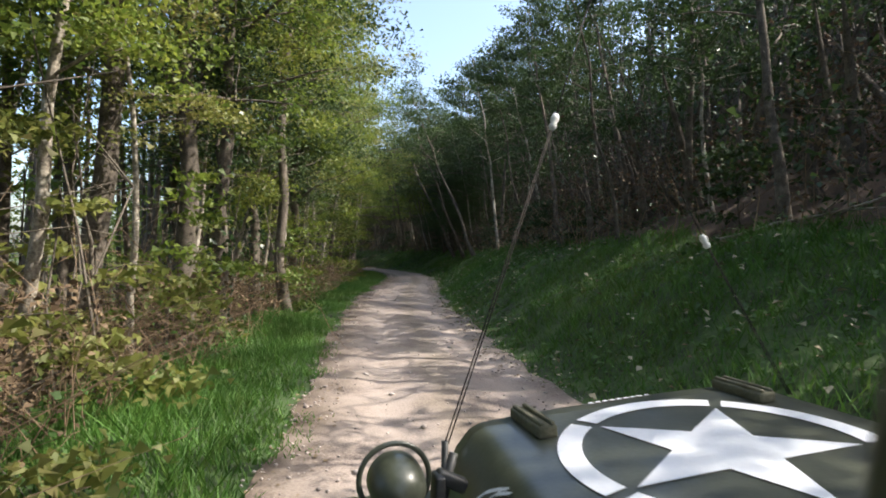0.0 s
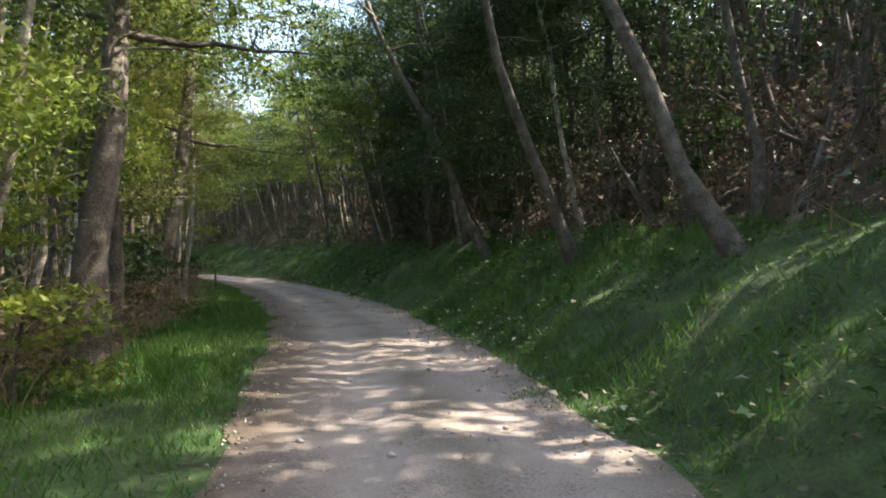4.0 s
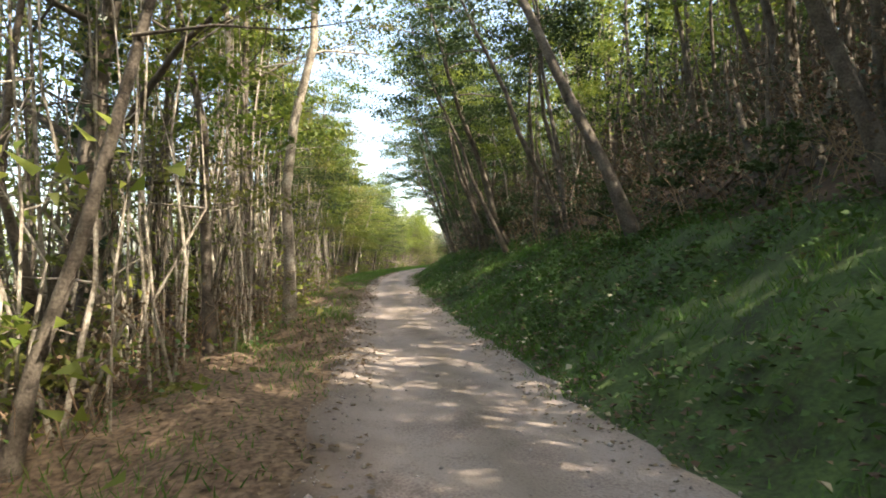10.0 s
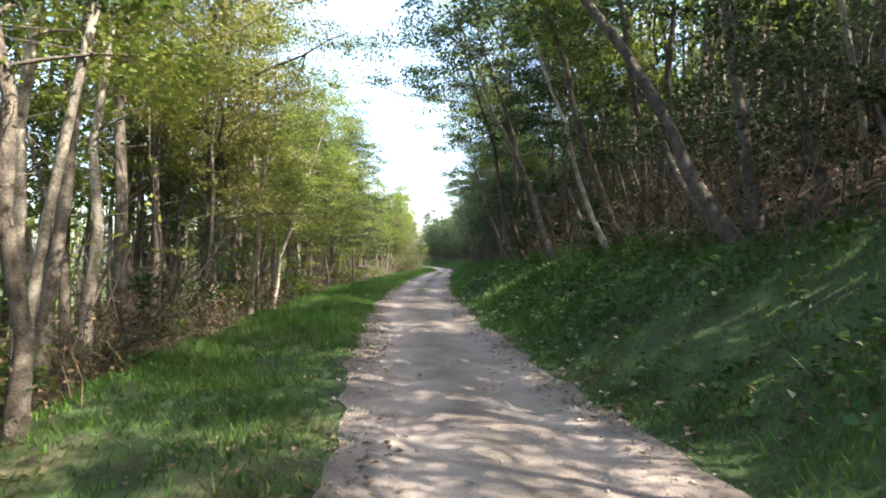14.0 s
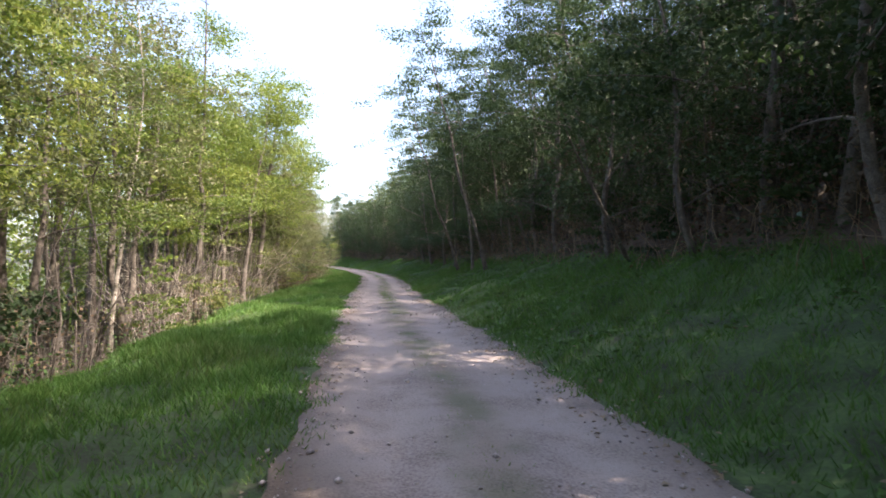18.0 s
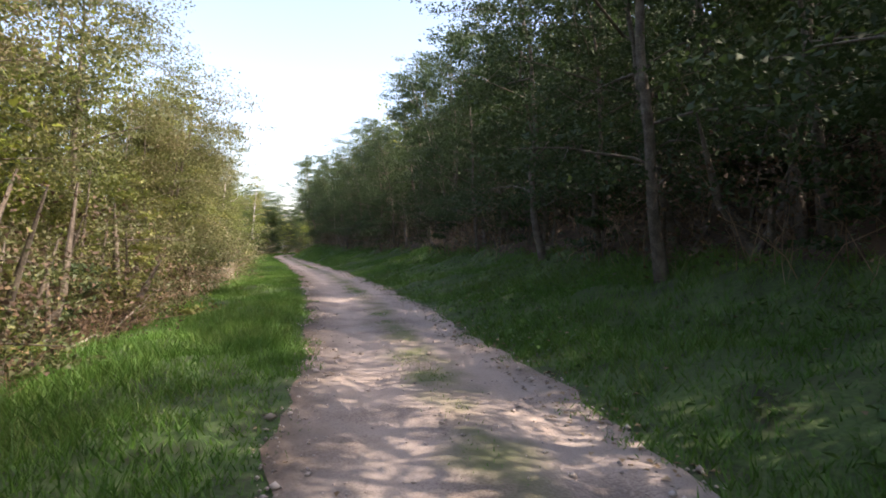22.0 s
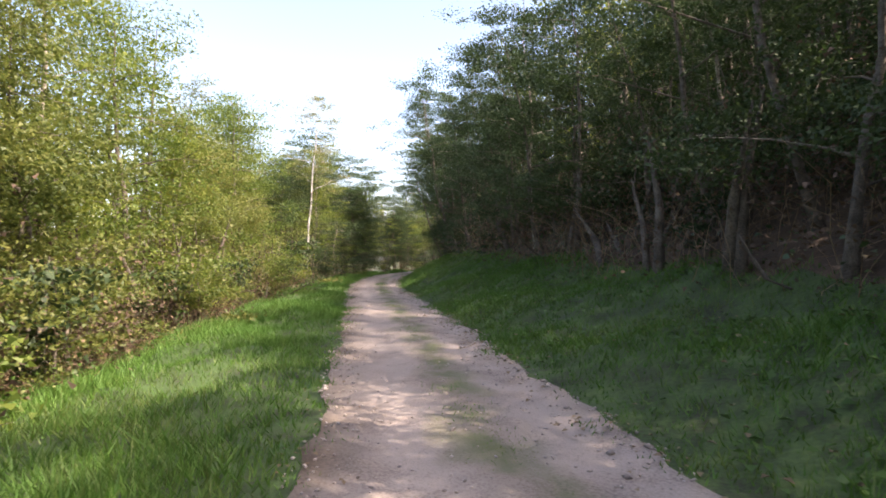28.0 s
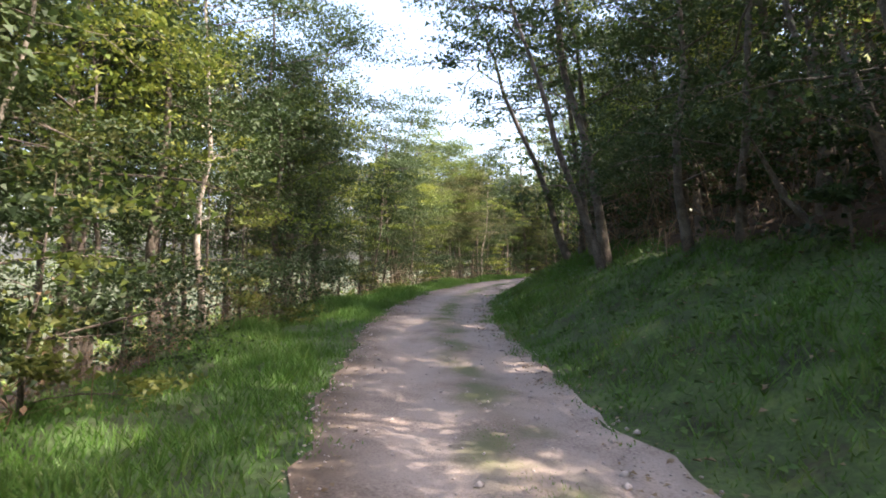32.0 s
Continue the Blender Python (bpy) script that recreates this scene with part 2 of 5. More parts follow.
def gravel_tracks(m):
    """Packs the gravel paler in the two wheel tracks and leaves it browner between and beside them."""
    n, l = m.node_tree.nodes, m.node_tree.links
    uv, sep, ramp, mul = n.new("ShaderNodeUVMap"), n.new("ShaderNodeSeparateXYZ"), n.new("ShaderNodeValToRGB"), n.new("ShaderNodeMix")
    uv.uv_map = "UVMap"
    l.new(uv.outputs["UV"], sep.inputs[0])
    wob, add, span = n.new("ShaderNodeTexNoise"), n.new("ShaderNodeMath"), n.new("ShaderNodeMapRange")
    wob.inputs["Scale"].default_value, wob.inputs["Detail"].default_value = 0.9, 5
    l.new(uv.outputs["UV"], wob.inputs["Vector"])
    add.operation = "MULTIPLY_ADD"
    add.inputs[1].default_value = 1.1
    l.new(wob.outputs["Fac"], add.inputs[0])
    l.new(sep.outputs["Y"], add.inputs[2])
    span.inputs["From Min"].default_value, span.inputs["From Max"].default_value = -0.45, 3.35
    l.new(add.outputs[0], span.inputs["Value"])
    el = ramp.color_ramp.elements
    el[0].position, el[0].color = 0.09, (.40, .35, .28, 1)
    el[1].position, el[1].color = 0.95, (.40, .34, .28, 1)
    for p, c in ((.20, (.78, .75, .70, 1)), (.30, (1.05, 1.03, 1.0, 1)), (.40, (.98, .96, .93, 1)), (.50, (.72, .70, .62, 1)), (.60, (.98, .96, .93, 1)), (.72, (1.05, 1.03, 1.0, 1)), (.83, (.74, .70, .64, 1))):
        e = el.new(p)
        e.color = c
    mul.data_type, mul.blend_type = "RGBA", "MULTIPLY"
    mul.inputs["Factor"].default_value = 1.0
    l.new(span.outputs["Result"], ramp.inputs["Fac"])
    bsdf = n["Principled BSDF"]
    l.new(bsdf.inputs["Base Color"].links[0].from_socket, mul.inputs["A"])
    l.new(ramp.outputs["Color"], mul.inputs["B"])
    # Moss and trodden grass between the tracks on the second half of the drive.
    def op(kind, a, c):
        q = n.new("ShaderNodeMath")
        q.operation = kind
        for k, w in enumerate((a, c)):
            if isinstance(w, float):
                q.inputs[k].default_value = w
            else:
                l.new(w, q.inputs[k])
        return q.outputs[0]

    def span_of(value, a, c, lo, hi):
        q = n.new("ShaderNodeMapRange")
        for k, w in (("From Min", a), ("From Max", c), ("To Min", lo), ("To Max", hi)):
            q.inputs[k].default_value = w
        l.new(value, q.inputs["Value"])
        return q.outputs["Result"]

    moss = n.new("ShaderNodeTexNoise")
    moss.inputs["Scale"].default_value, moss.inputs["Detail"].default_value = 1.3, 8
    l.new(uv.outputs["UV"], moss.inputs["Vector"])
    band = span_of(op("ABSOLUTE", op("SUBTRACT", add.outputs[0], 1.45), 0.0), .08, .42, 1.0, 0.0)
    mask = op("MULTIPLY", op("MULTIPLY", band, span_of(moss.outputs["Fac"], .44, .58, 0.0, .85)), span_of(sep.outputs["X"], 145.0, 175.0, 0.0, 1.0))
    green = n.new("ShaderNodeMix")
    green.data_type = "RGBA"
    green.inputs["B"].default_value = (.10, .115, .045, 1)
    l.new(mask, green.inputs["Factor"])
    l.new(mul.outputs["Result"], green.inputs["A"])
    l.new(green.outputs["Result"], bsdf.inputs["Base Color"])


gravel_tracks(M["gravel"])


def verge_blend(m, a, b, soft, colours):
    """Turns the verge to bare leaf litter between two stations, with an uneven border."""
    n, l = m.node_tree.nodes, m.node_tree.links
    uv, sep, noise_ = n.new("ShaderNodeUVMap"), n.new("ShaderNodeSeparateXYZ"), n.new("ShaderNodeTexNoise")
    uv.uv_map = "UVMap"
    noise_.inputs["Scale"].default_value, noise_.inputs["Detail"].default_value = .8, 6
    l.new(uv.outputs["UV"], sep.inputs[0])
    l.new(uv.outputs["UV"], noise_.inputs["Vector"])
    add = n.new("ShaderNodeMath")
    add.operation = "MULTIPLY_ADD"
    add.inputs[1].default_value = 16.0
    l.new(noise_.outputs["Fac"], add.inputs[0])
    l.new(sep.outputs["X"], add.inputs[2])
    ends = []
    for p, lo, hi in ((a, 0, 1), (b, 1, 0)):
        q = n.new("ShaderNodeMapRange")
        q.inputs["From Min"].default_value, q.inputs["From Max"].default_value = p + 8 - soft, p + 8 + soft
        q.inputs["To Min"].default_value, q.inputs["To Max"].default_value = lo, hi
        l.new(add.outputs[0], q.inputs["Value"])
        ends.append(q)
    both = n.new("ShaderNodeMath")
    both.operation = "MULTIPLY"
    for k in (0, 1):
        l.new(ends[k].outputs["Result"], both.inputs[k])
    fine_ = n.new("ShaderNodeTexNoise")
    fine_.inputs["Scale"].default_value, fine_.inputs["Detail"].default_value = 14, 5
    l.new(uv.outputs["UV"], fine_.inputs["Vector"])
    ramp = n.new("ShaderNodeValToRGB")
    for e, p, c in zip(ramp.color_ramp.elements, (.35, .66), colours):
        e.position, e.color = p, (*c, 1)
    l.new(fine_.outputs["Fac"], ramp.inputs["Fac"])
    mix = n.new("ShaderNodeMix")
    mix.data_type = "RGBA"
    bsdf = n["Principled BSDF"]
    l.new(both.outputs[0], mix.inputs["Factor"])
    l.new(bsdf.inputs["Base Color"].links[0].from_socket, mix.inputs["A"])
    l.new(ramp.outputs["Color"], mix.inputs["B"])
    l.new(mix.outputs["Result"], bsdf.inputs["Base Color"])
    return m


M["verge"] = verge_blend(mat("verge", ((.028, .03, .014), (.04, .07, .018), (.055, .105, .025)), 2.2, 1, .8, 22), 74, 120, 4, ((.06, .038, .022), (.21, .145, .09)))


# ---- mesh tools ----
def fast(name, v, polys, material):
    """A mesh from an array of places and arrays of corner numbers (triangles or quads)."""
    me = bpy.data.meshes.new(name)
    v = np.asarray(v, np.float32)
    me.vertices.add(len(v))
    me.vertices.foreach_set("co", v.ravel())
    sizes = np.concatenate([np.full(len(p), p.shape[1], np.int32) for p in polys])
    loops = np.concatenate([np.asarray(p, np.int32).ravel() for p in polys])
    me.loops.add(len(loops))
    me.loops.foreach_set("vertex_index", loops)
    me.polygons.add(len(sizes))
    me.polygons.foreach_set("loop_start", np.cumsum(sizes) - sizes)
    me.polygons.foreach_set("loop_total", sizes)
    me.update(calc_edges=True)
    me.materials.append(material)
    return me


def multi(name, pieces):
    """One mesh of several batches: places, faces and a material each."""
    v, polys, slots, n = [], [], [], 0
    for k, (p, f, material) in enumerate(pieces):
        v.append(p)
        polys.append(f + n)
        slots.append(np.full(len(f), k, np.int32))
        n += len(p)
    me = fast(name, np.concatenate(v), polys, pieces[0][2])
    for piece in pieces[1:]:
        me.materials.append(piece[2])
    me.polygons.foreach_set("material_index", np.concatenate(slots))
    return me


def smooth(me):
    me.polygons.foreach_set("use_smooth", np.ones(len(me.polygons), bool))
    return me


def part(name, me, parent, label=""):
    ob = new(name, me)
    ob.parent = parent
    return tagged(ob, label) if label else ob


class Shape:
    """Gathers places and faces of one mesh."""

    def __init__(self):
        self.v, self.q, self.n = [], [], 0

    def tube(self, pts, radii, sides=6):
        pts = np.asarray(pts, float)
        d = np.gradient(pts, axis=0)
        d /= np.linalg.norm(d, axis=1)[:, None] + 1e-9
        a = np.cross(d, (0.3, 0.9, 0.1))
        a /= np.linalg.norm(a, axis=1)[:, None] + 1e-9
        b = np.cross(d, a)
        ang = np.arange(sides) * 2 * np.pi / sides
        ring = pts[:, None] + np.asarray(radii)[:, None, None] * (np.cos(ang)[None, :, None] * a[:, None] + np.sin(ang)[None, :, None] * b[:, None])
        k = len(pts)
        i, j = np.meshgrid(np.arange(k - 1), np.arange(sides), indexing="ij")
        j2 = (j + 1) % sides
        f = np.stack([i * sides + j, i * sides + j2, (i + 1) * sides + j2, (i + 1) * sides + j], -1).reshape(-1, 4)
        self.v.append(ring.reshape(-1, 3))
        self.q.append(f + self.n)
        self.n += k * sides

    def mesh(self, name, material):
        return smooth(fast(name, np.concatenate(self.v), [np.concatenate(self.q)], material))


def leaf_quads(rng, centres, size, up=0.5, long=1.5, tri=False):
    """Kite-shaped leaves round the given places; tri: plain pointed ones."""
    n = len(centres)
    nrm = rng.normal(size=(n, 3))
    nrm[:, 2] = np.abs(nrm[:, 2]) + up
    nrm /= np.linalg.norm(nrm, axis=1)[:, None]
    a = np.cross(nrm, rng.normal(size=(n, 3)))
    a /= np.linalg.norm(a, axis=1)[:, None]
    b = np.cross(nrm, a)
    w = size * rng.uniform(.6, 1.3, n)[:, None]
    fold = nrm * w * .18
    if tri:
        v = np.stack([centres - a * w * long / 2 - b * w / 2, centres - a * w * long / 2 + b * w / 2, centres + a * w * long / 2 - fold], 1).reshape(-1, 3)
        return v, np.arange(3 * n).reshape(n, 3)
    v = np.stack([centres - a * w * long / 2, centres + b * w / 2 + fold, centres + a * w * long / 2 - fold, centres - b * w / 2 + fold], 1).reshape(-1, 3)
    return v, np.arange(4 * n).reshape(n, 4)


def stem(rng, base, top, wob, k=8):
    t = np.linspace(0, 1, k)[:, None]
    p = np.asarray(base) * (1 - t) + np.asarray(top) * t
    w = np.cumsum(rng.normal(size=(k, 3)) * wob, 0)
    w[:, 2] *= 0.2
    return p + (w - t * w[-1])


def tree_kind(seed, height, radius, first, spread, n_leaves, size, bark, leaf, lean=(0, 0), limbs=11, ivy=0, droop=.15, tri=True, per=85):
    """Meshes of one tree: the stem with its limbs, and its crown of leaves."""
    rng = np.random.default_rng(seed)
    sh = Shape()
    top = np.array([lean[0], lean[1], height])
    main = stem(rng, (0, 0, -.25), top, .10 * height / 10, 10)
    rad = radius * np.linspace(1.15, .12, 10)
    rad[0] *= 1.35
    sh.tube(main, rad, 7)
    tips = []
    for k in range(limbs):
        f = first + (1 - first) * (k + rng.uniform(0, .8)) / limbs
        f = min(f, .97)
        p0 = np.array([np.interp(f, np.linspace(0, 1, 10), main[:, c]) for c in range(3)])
        ang = k * 2.4 + rng.uniform(-.5, .5)
        ln = spread * (1.15 - .65 * (f - first) / (1 - first)) * rng.uniform(.7, 1.2)
        end = p0 + (math.cos(ang) * ln, math.sin(ang) * ln, ln * rng.uniform(.15, .75))
        limb = stem(rng, p0, end, .05 * ln, 6)
        limb[:, 2] -= droop * ln * np.linspace(0, 1, 6) ** 2
        sh.tube(limb, radius * .34 * (1.1 - .6 * f) * np.linspace(1, .18, 6), 4)
        tips += [limb[2], limb[3], limb[4], limb[5], limb[5]]
        for _ in range(2):
            q0 = limb[rng.integers(2, 5)]
            q1 = q0 + rng.normal(size=3) * (.28 * ln, .28 * ln, .2 * ln)
            sh.tube(stem(rng, q0, q1, .03 * ln, 4), radius * .13 * np.linspace(1, .25, 4), 3)
            tips += [q1, q1]
    for _ in range(5):
        f = rng.uniform(.12, max(first, .3))
        p0 = np.array([np.interp(f, np.linspace(0, 1, 10), main[:, c]) for c in range(3)])
        a = rng.uniform(0, 6.28)
        ln = rng.uniform(.3, .9)
        sh.tube(stem(rng, p0, p0 + (math.cos(a) * ln, math.sin(a) * ln, rng.uniform(-.1, .4)), .05, 4), radius * .1 * np.linspace(1, .3, 4), 3)
    tips = np.array(tips)
    n_clump = max(n_leaves // per, 1)
    pick = tips[rng.integers(0, len(tips), n_clump)] + rng.normal(size=(n_clump, 3)).clip(-1.5, 1.5) * spread * np.array((.17, .17, .15))
    cen = np.repeat(pick, per, 0)
    cen = cen + rng.normal(size=cen.shape).clip(-2, 2) * np.array((.36, .36, .085)) * (.5 + .18 * spread) * rng.uniform(.6, 1.25, (n_clump, 1)).repeat(per, 0)
    lv, lq = leaf_quads(rng, cen, size, .4, tri=tri)
    trunk = sh.mesh("trunk", M[bark])
    crown = fast("crown", lv, [lq], M[leaf])
    coat = None
    if ivy:
        f = rng.uniform(.01, .62, ivy)
        p = np.stack([np.interp(f, np.linspace(0, 1, 10), main[:, c]) for c in range(3)], 1)
        a = rng.uniform(0, 6.28, ivy)
        p += np.stack([np.cos(a), np.sin(a), 0 * a], 1) * (radius * 1.1 + rng.uniform(0, .12, ivy))[:, None]
        iv, iq = leaf_quads(rng, p, .09, .2)
        coat = fast("ivy", iv, [iq], M["ivy"])
    return trunk, crown, coat


def place_thing(name, kind, x, y, z, turn, size, label, category, group=""):
    """A tree or shrub of the given kind as one thing with its parts."""
    root = new(name)
    root.matrix_basis = pose(x, y, z, random.uniform(-5, 5), random.uniform(-5, 5), turn) @ Matrix.Scale(size, 4)
    for tag, me in zip(("trunk", "crown", "ivy"), kind):
        if me:
            part(tag, me, root)
    return tagged(root, label, category, group)


# ---- ground ----
def sheet(name, ss, us, lift, material, label, curve=None):
    """A strip of ground between stations, us: sides as fractions of curve's two edges, or metres."""
    g, h = np.meshgrid(ss, us, indexing="ij")
    u = h if curve is None else curve[0](g) * (1 - h) + curve[1](g) * h
    x, y = at(g, u)
    z = rise(g, u) + lift(g, u)
    v = np.stack([x, y, z], -1).reshape(-1, 3)
    k, m = len(ss), len(us)
    i, j = np.meshgrid(np.arange(k - 1), np.arange(m - 1), indexing="ij")
    q = np.stack([i * m + j, i * m + j + 1, (i + 1) * m + j + 1, (i + 1) * m + j], -1).reshape(-1, 4)
    me = smooth(fast(name, v, [q], material))
    uv = me.uv_layers.new(name="UVMap")
    flat = np.stack([g, u], -1).reshape(-1, 2)[q.ravel()]
    uv.data.foreach_set("uv", flat.astype(np.float32).ravel())
    return tagged(new(name, me), label, "ground", kind="structure")


def rut(g, u):
    """Two wheel tracks pressed into the gravel, and pot-holes."""
    c = (u - 0.9)
    t = -0.035 * np.exp(-((np.abs(c) - 0.68) / 0.26) ** 2) + 0.004 * np.sin(g * 3.1 + u * 5) * np.sin(g * 1.3 - u * 3.7)
    return t + 0.004


station = np.arange(-40, ROAD[-1][0] - 2, 0.4)
road = sheet("road", station, np.linspace(-.015, 1.02, 26), rut, M["gravel"], "pinkish beige gravel forest track with two wheel ruts", (left_road, right_road))
road["category"] = "road"
flat0 = lambda g, u: np.full_like(g, -0.012)
shift = lambda f, d: (lambda q: f(q) + d)
far_left, far_right = knots(((-60, -14), (400, -14))), knots(((-60, 17), (400, 17)))
sheet("verge", station, np.linspace(0, 1, 14), flat0, M["verge"], "earth of the verge, grassy or strewn with brown leaves", (shift(left_wood, -.5), left_road))
sheet("wood_floor", station, np.linspace(0, 1, 14), flat0, M["litter"], "leaf-littered floor of the sunlit wood", (far_left, shift(left_wood, -.5)))
sheet("bank", station, np.linspace(0, 1, 18), flat0, M["soil"], "earth of the grassy bank rising beside the track", (right_road, shift(right_wood, .4)))
sheet("hillside", station, np.linspace(0, 1, 16), flat0, M["litter"], "brown leaf-littered hillside under the trees", (shift(right_wood, .4), far_right))

gx = np.concatenate([np.linspace(-2400, -160, 16), np.arange(-150, 90, 3.0), np.linspace(100, 2400, 16)])
gy = np.concatenate([np.linspace(-2400, -75, 16), np.arange(-70, 380, 3.0), np.linspace(390, 2600, 16)])
GX, GY = np.meshgrid(gx, gy, indexing="ij")
gs, gu = near(GX, GY)
gz = rise(gs, np.clip(gu, -75, 80)) - np.where(np.abs(gu) < 17, 0.9, 0.05)
k, m = GX.shape
i, j = np.meshgrid(np.arange(k - 1), np.arange(m - 1), indexing="ij")
q = np.stack([i * m + j, (i + 1) * m + j, (i + 1) * m + j + 1, i * m + j + 1], -1).reshape(-1, 4)
ground = tagged(new("ground", smooth(fast("ground", np.stack([GX.ravel(), GY.ravel(), gz], -1), [q], M["far_floor"]))), "dull green forest floor reaching the horizon", "ground", kind="structure")

# ---- trees ----
rng = np.random.default_rng(7)
SLIM = [tree_kind(11 + k, h, r, f, sp, int(n * 6.2), .056, b, lf, ln, 11) for k, (h, r, f, sp, n, b, lf, ln) in enumerate((
    (11.5, .085, .34, 1.7, 1500, "pale_bark", "leaf", (.6, .2)), (12.5, .10, .32, 2.0, 1700, "bark", "leaf", (-.4, .5)),
    (10.0, .065, .38, 1.5, 1200, "pale_bark", "gold_leaf", (.9, -.3)), (13.0, .11, .36, 2.1, 1700, "bark", "gold_leaf", (.2, .7)),
    (9.0, .06, .30, 1.4, 1100, "pale_bark", "leaf", (1.6, .3))))]
STOUT = [tree_kind(31 + k, h, r, f, sp, int(n * 6.0), .058, b, lf, ln, 16, iv) for k, (h, r, f, sp, n, b, lf, ln, iv) in enumerate((
    (13.5, .18, .28, 3.0, 3600, "bark", "leaf", (.8, .4), 0), (12.5, .16, .28, 2.8, 3400, "bark", "shaded_leaf", (-.6, .5), 700),
    (14.0, .19, .18, 3.2, 3800, "bark", "gold_leaf", (.4, -.8), 600)))]
DARK = [tree_kind(51 + k, h, r, f, sp, int(n * 3.6), .085, b, "shaded_leaf", ln, 12, tri=True) for k, (h, r, f, sp, n, b, ln) in enumerate((
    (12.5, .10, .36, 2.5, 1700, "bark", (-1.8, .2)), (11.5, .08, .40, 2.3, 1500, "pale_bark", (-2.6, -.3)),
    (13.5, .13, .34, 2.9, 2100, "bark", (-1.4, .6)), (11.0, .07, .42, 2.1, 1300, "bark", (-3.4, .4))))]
ARCH = [tree_kind(41 + k, h, r, f, sp, int(n * 4.4), .08, b, lf, ln, 11, tri=True) for k, (h, r, f, sp, n, b, lf, ln) in enumerate((
    (12.0, .09, .42, 2.4, 1500, "bark", "shaded_leaf", (-2.8, .4)), (13.0, .11, .38, 2.6, 1700, "bark", "leaf", (-2.2, -.6)),
    (11.0, .065, .45, 2.0, 1200, "pale_bark", "leaf", (-3.6, .2)), (12.5, .08, .40, 2.2, 1400, "bark", "shaded_leaf", (-1.2, .8))))]
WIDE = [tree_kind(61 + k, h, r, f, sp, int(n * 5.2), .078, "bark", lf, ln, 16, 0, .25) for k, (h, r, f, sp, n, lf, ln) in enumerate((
    (12.5, .105, .12, 3.6, 3000, "shaded_leaf", (-1.6, .3)), (14.0, .115, .10, 3.9, 3300, "shaded_leaf", (-2.2, -.4)), (13.0, .10, .14, 3.7, 2700, "leaf", (-2.0, .5))))]
STEMMY = [tree_kind(81 + k, h, r, f, sp, int(n * 1.5), .085, b, lf, ln, 9) for k, (h, r, f, sp, n, b, lf, ln) in enumerate((
    (12.5, .085, .46, 1.8, 1100, "bark", "leaf", (1.0, .3)), (13.5, .12, .42, 2.1, 1300, "pale_bark", "leaf", (.5, -.5)),
    (11.0, .06, .55, 1.4, 700, "pale_bark", "leaf", (1.5, .4)), (12.0, .09, .40, 1.9, 1200, "bark", "shaded_leaf", (-.9, .9)), (10.5, .07, .35, 1.8, 1100, "bark", "leaf", (1.8, -.6))))]
BUSHY = [tree_kind(71 + k, h, r, f, sp, int(n * 9.5), .047, "bark", lf, ln, 18, 0, .3) for k, (h, r, f, sp, n, lf, ln) in enumerate((
    (8.0, .09, .10, 2.1, 2900, "olive_leaf", (.3, .2)), (6.5, .07, .08, 1.9, 2500, "gold_leaf", (-.3, .3)),
    (8.5, .10, .06, 2.3, 3000, "shaded_leaf", (.2, -.4)), (7.2, .08, .16, 2.4, 2300, "olive_leaf", (.6, -.2)), (8.2, .08, .10, 2.3, 2900, "leaf", (-.5, .2))))]
OVER = [tree_kind(121 + k, h, r, f, sp, n, .085, "bark", lf, ln, 12, 0, .2) for k, (h, r, f, sp, n, lf, ln) in enumerate((
    (11.0, .12, .48, 3.0, 5200, "shaded_leaf", (-5.0, .5)), (12.0, .11, .52, 3.2, 5200, "leaf", (-5.8, -.6)), (10.0, .10, .5, 2.8, 4600, "shaded_leaf", (-4.2, .2))))]
SCREEN = [tree_kind(131 + k, h, r, f, sp, int(n * 1.7), .054, "bark", lf, ln, 14, 0, .25) for k, (h, r, f, sp, n, lf, ln) in enumerate((
    (8.6, .08, .36, 2.4, 9200, "leaf", (.5, .3)), (7.6, .07, .40, 2.2, 8600, "olive_leaf", (-.4, .4)), (9.0, .09, .34, 2.5, 9600, "shaded_leaf", (.2, -.5))))]
OAKS = [tree_kind(151 + k, h, r, f, sp, n, .062, "bark", lf, ln, 15, iv, .2) for k, (h, r, f, sp, n, lf, ln, iv) in enumerate((
    (11.5, .15, .33, 2.9, 19000, "leaf", (.7, .5), 0), (10.5, .12, .36, 2.6, 17000, "olive_leaf", (-.5, .6), 0), (12.0, .17, .38, 3.1, 19000, "shaded_leaf", (.9, -.4), 500), (10.0, .11, .40, 2.4, 14000, "leaf", (1.2, .3), 0)))]
BIRCH = tree_kind(141, 11.0, .075, .5, 1.7, 5000, .06, "white_bark", "gold_leaf", (.2, .1), 12)
SHRUB = [tree_kind(91 + k, h, r, f, sp, int(n * 2), .075, "bark", lf, ln, 9, 0, .35) for k, (h, r, f, sp, n, lf, ln) in enumerate((
    (2.2, .03, .05, .95, 620, "leaf", (.2, .1)), (1.6, .025, .05, .8, 500, "shaded_leaf", (-.1, .1)), (2.8, .035, .08, 1.1, 680, "gold_leaf", (.1, -.2))))]


REACH = {}


def reach(kind):
    """Places of the crown's leaves, thinned out."""
    if kind[1].name not in REACH:
        co = np.empty(len(kind[1].vertices) * 3, np.float32)
        kind[1].vertices.foreach_get("co", co)
        REACH[kind[1].name] = co.reshape(-1, 3)[::5]
    return REACH[kind[1].name]


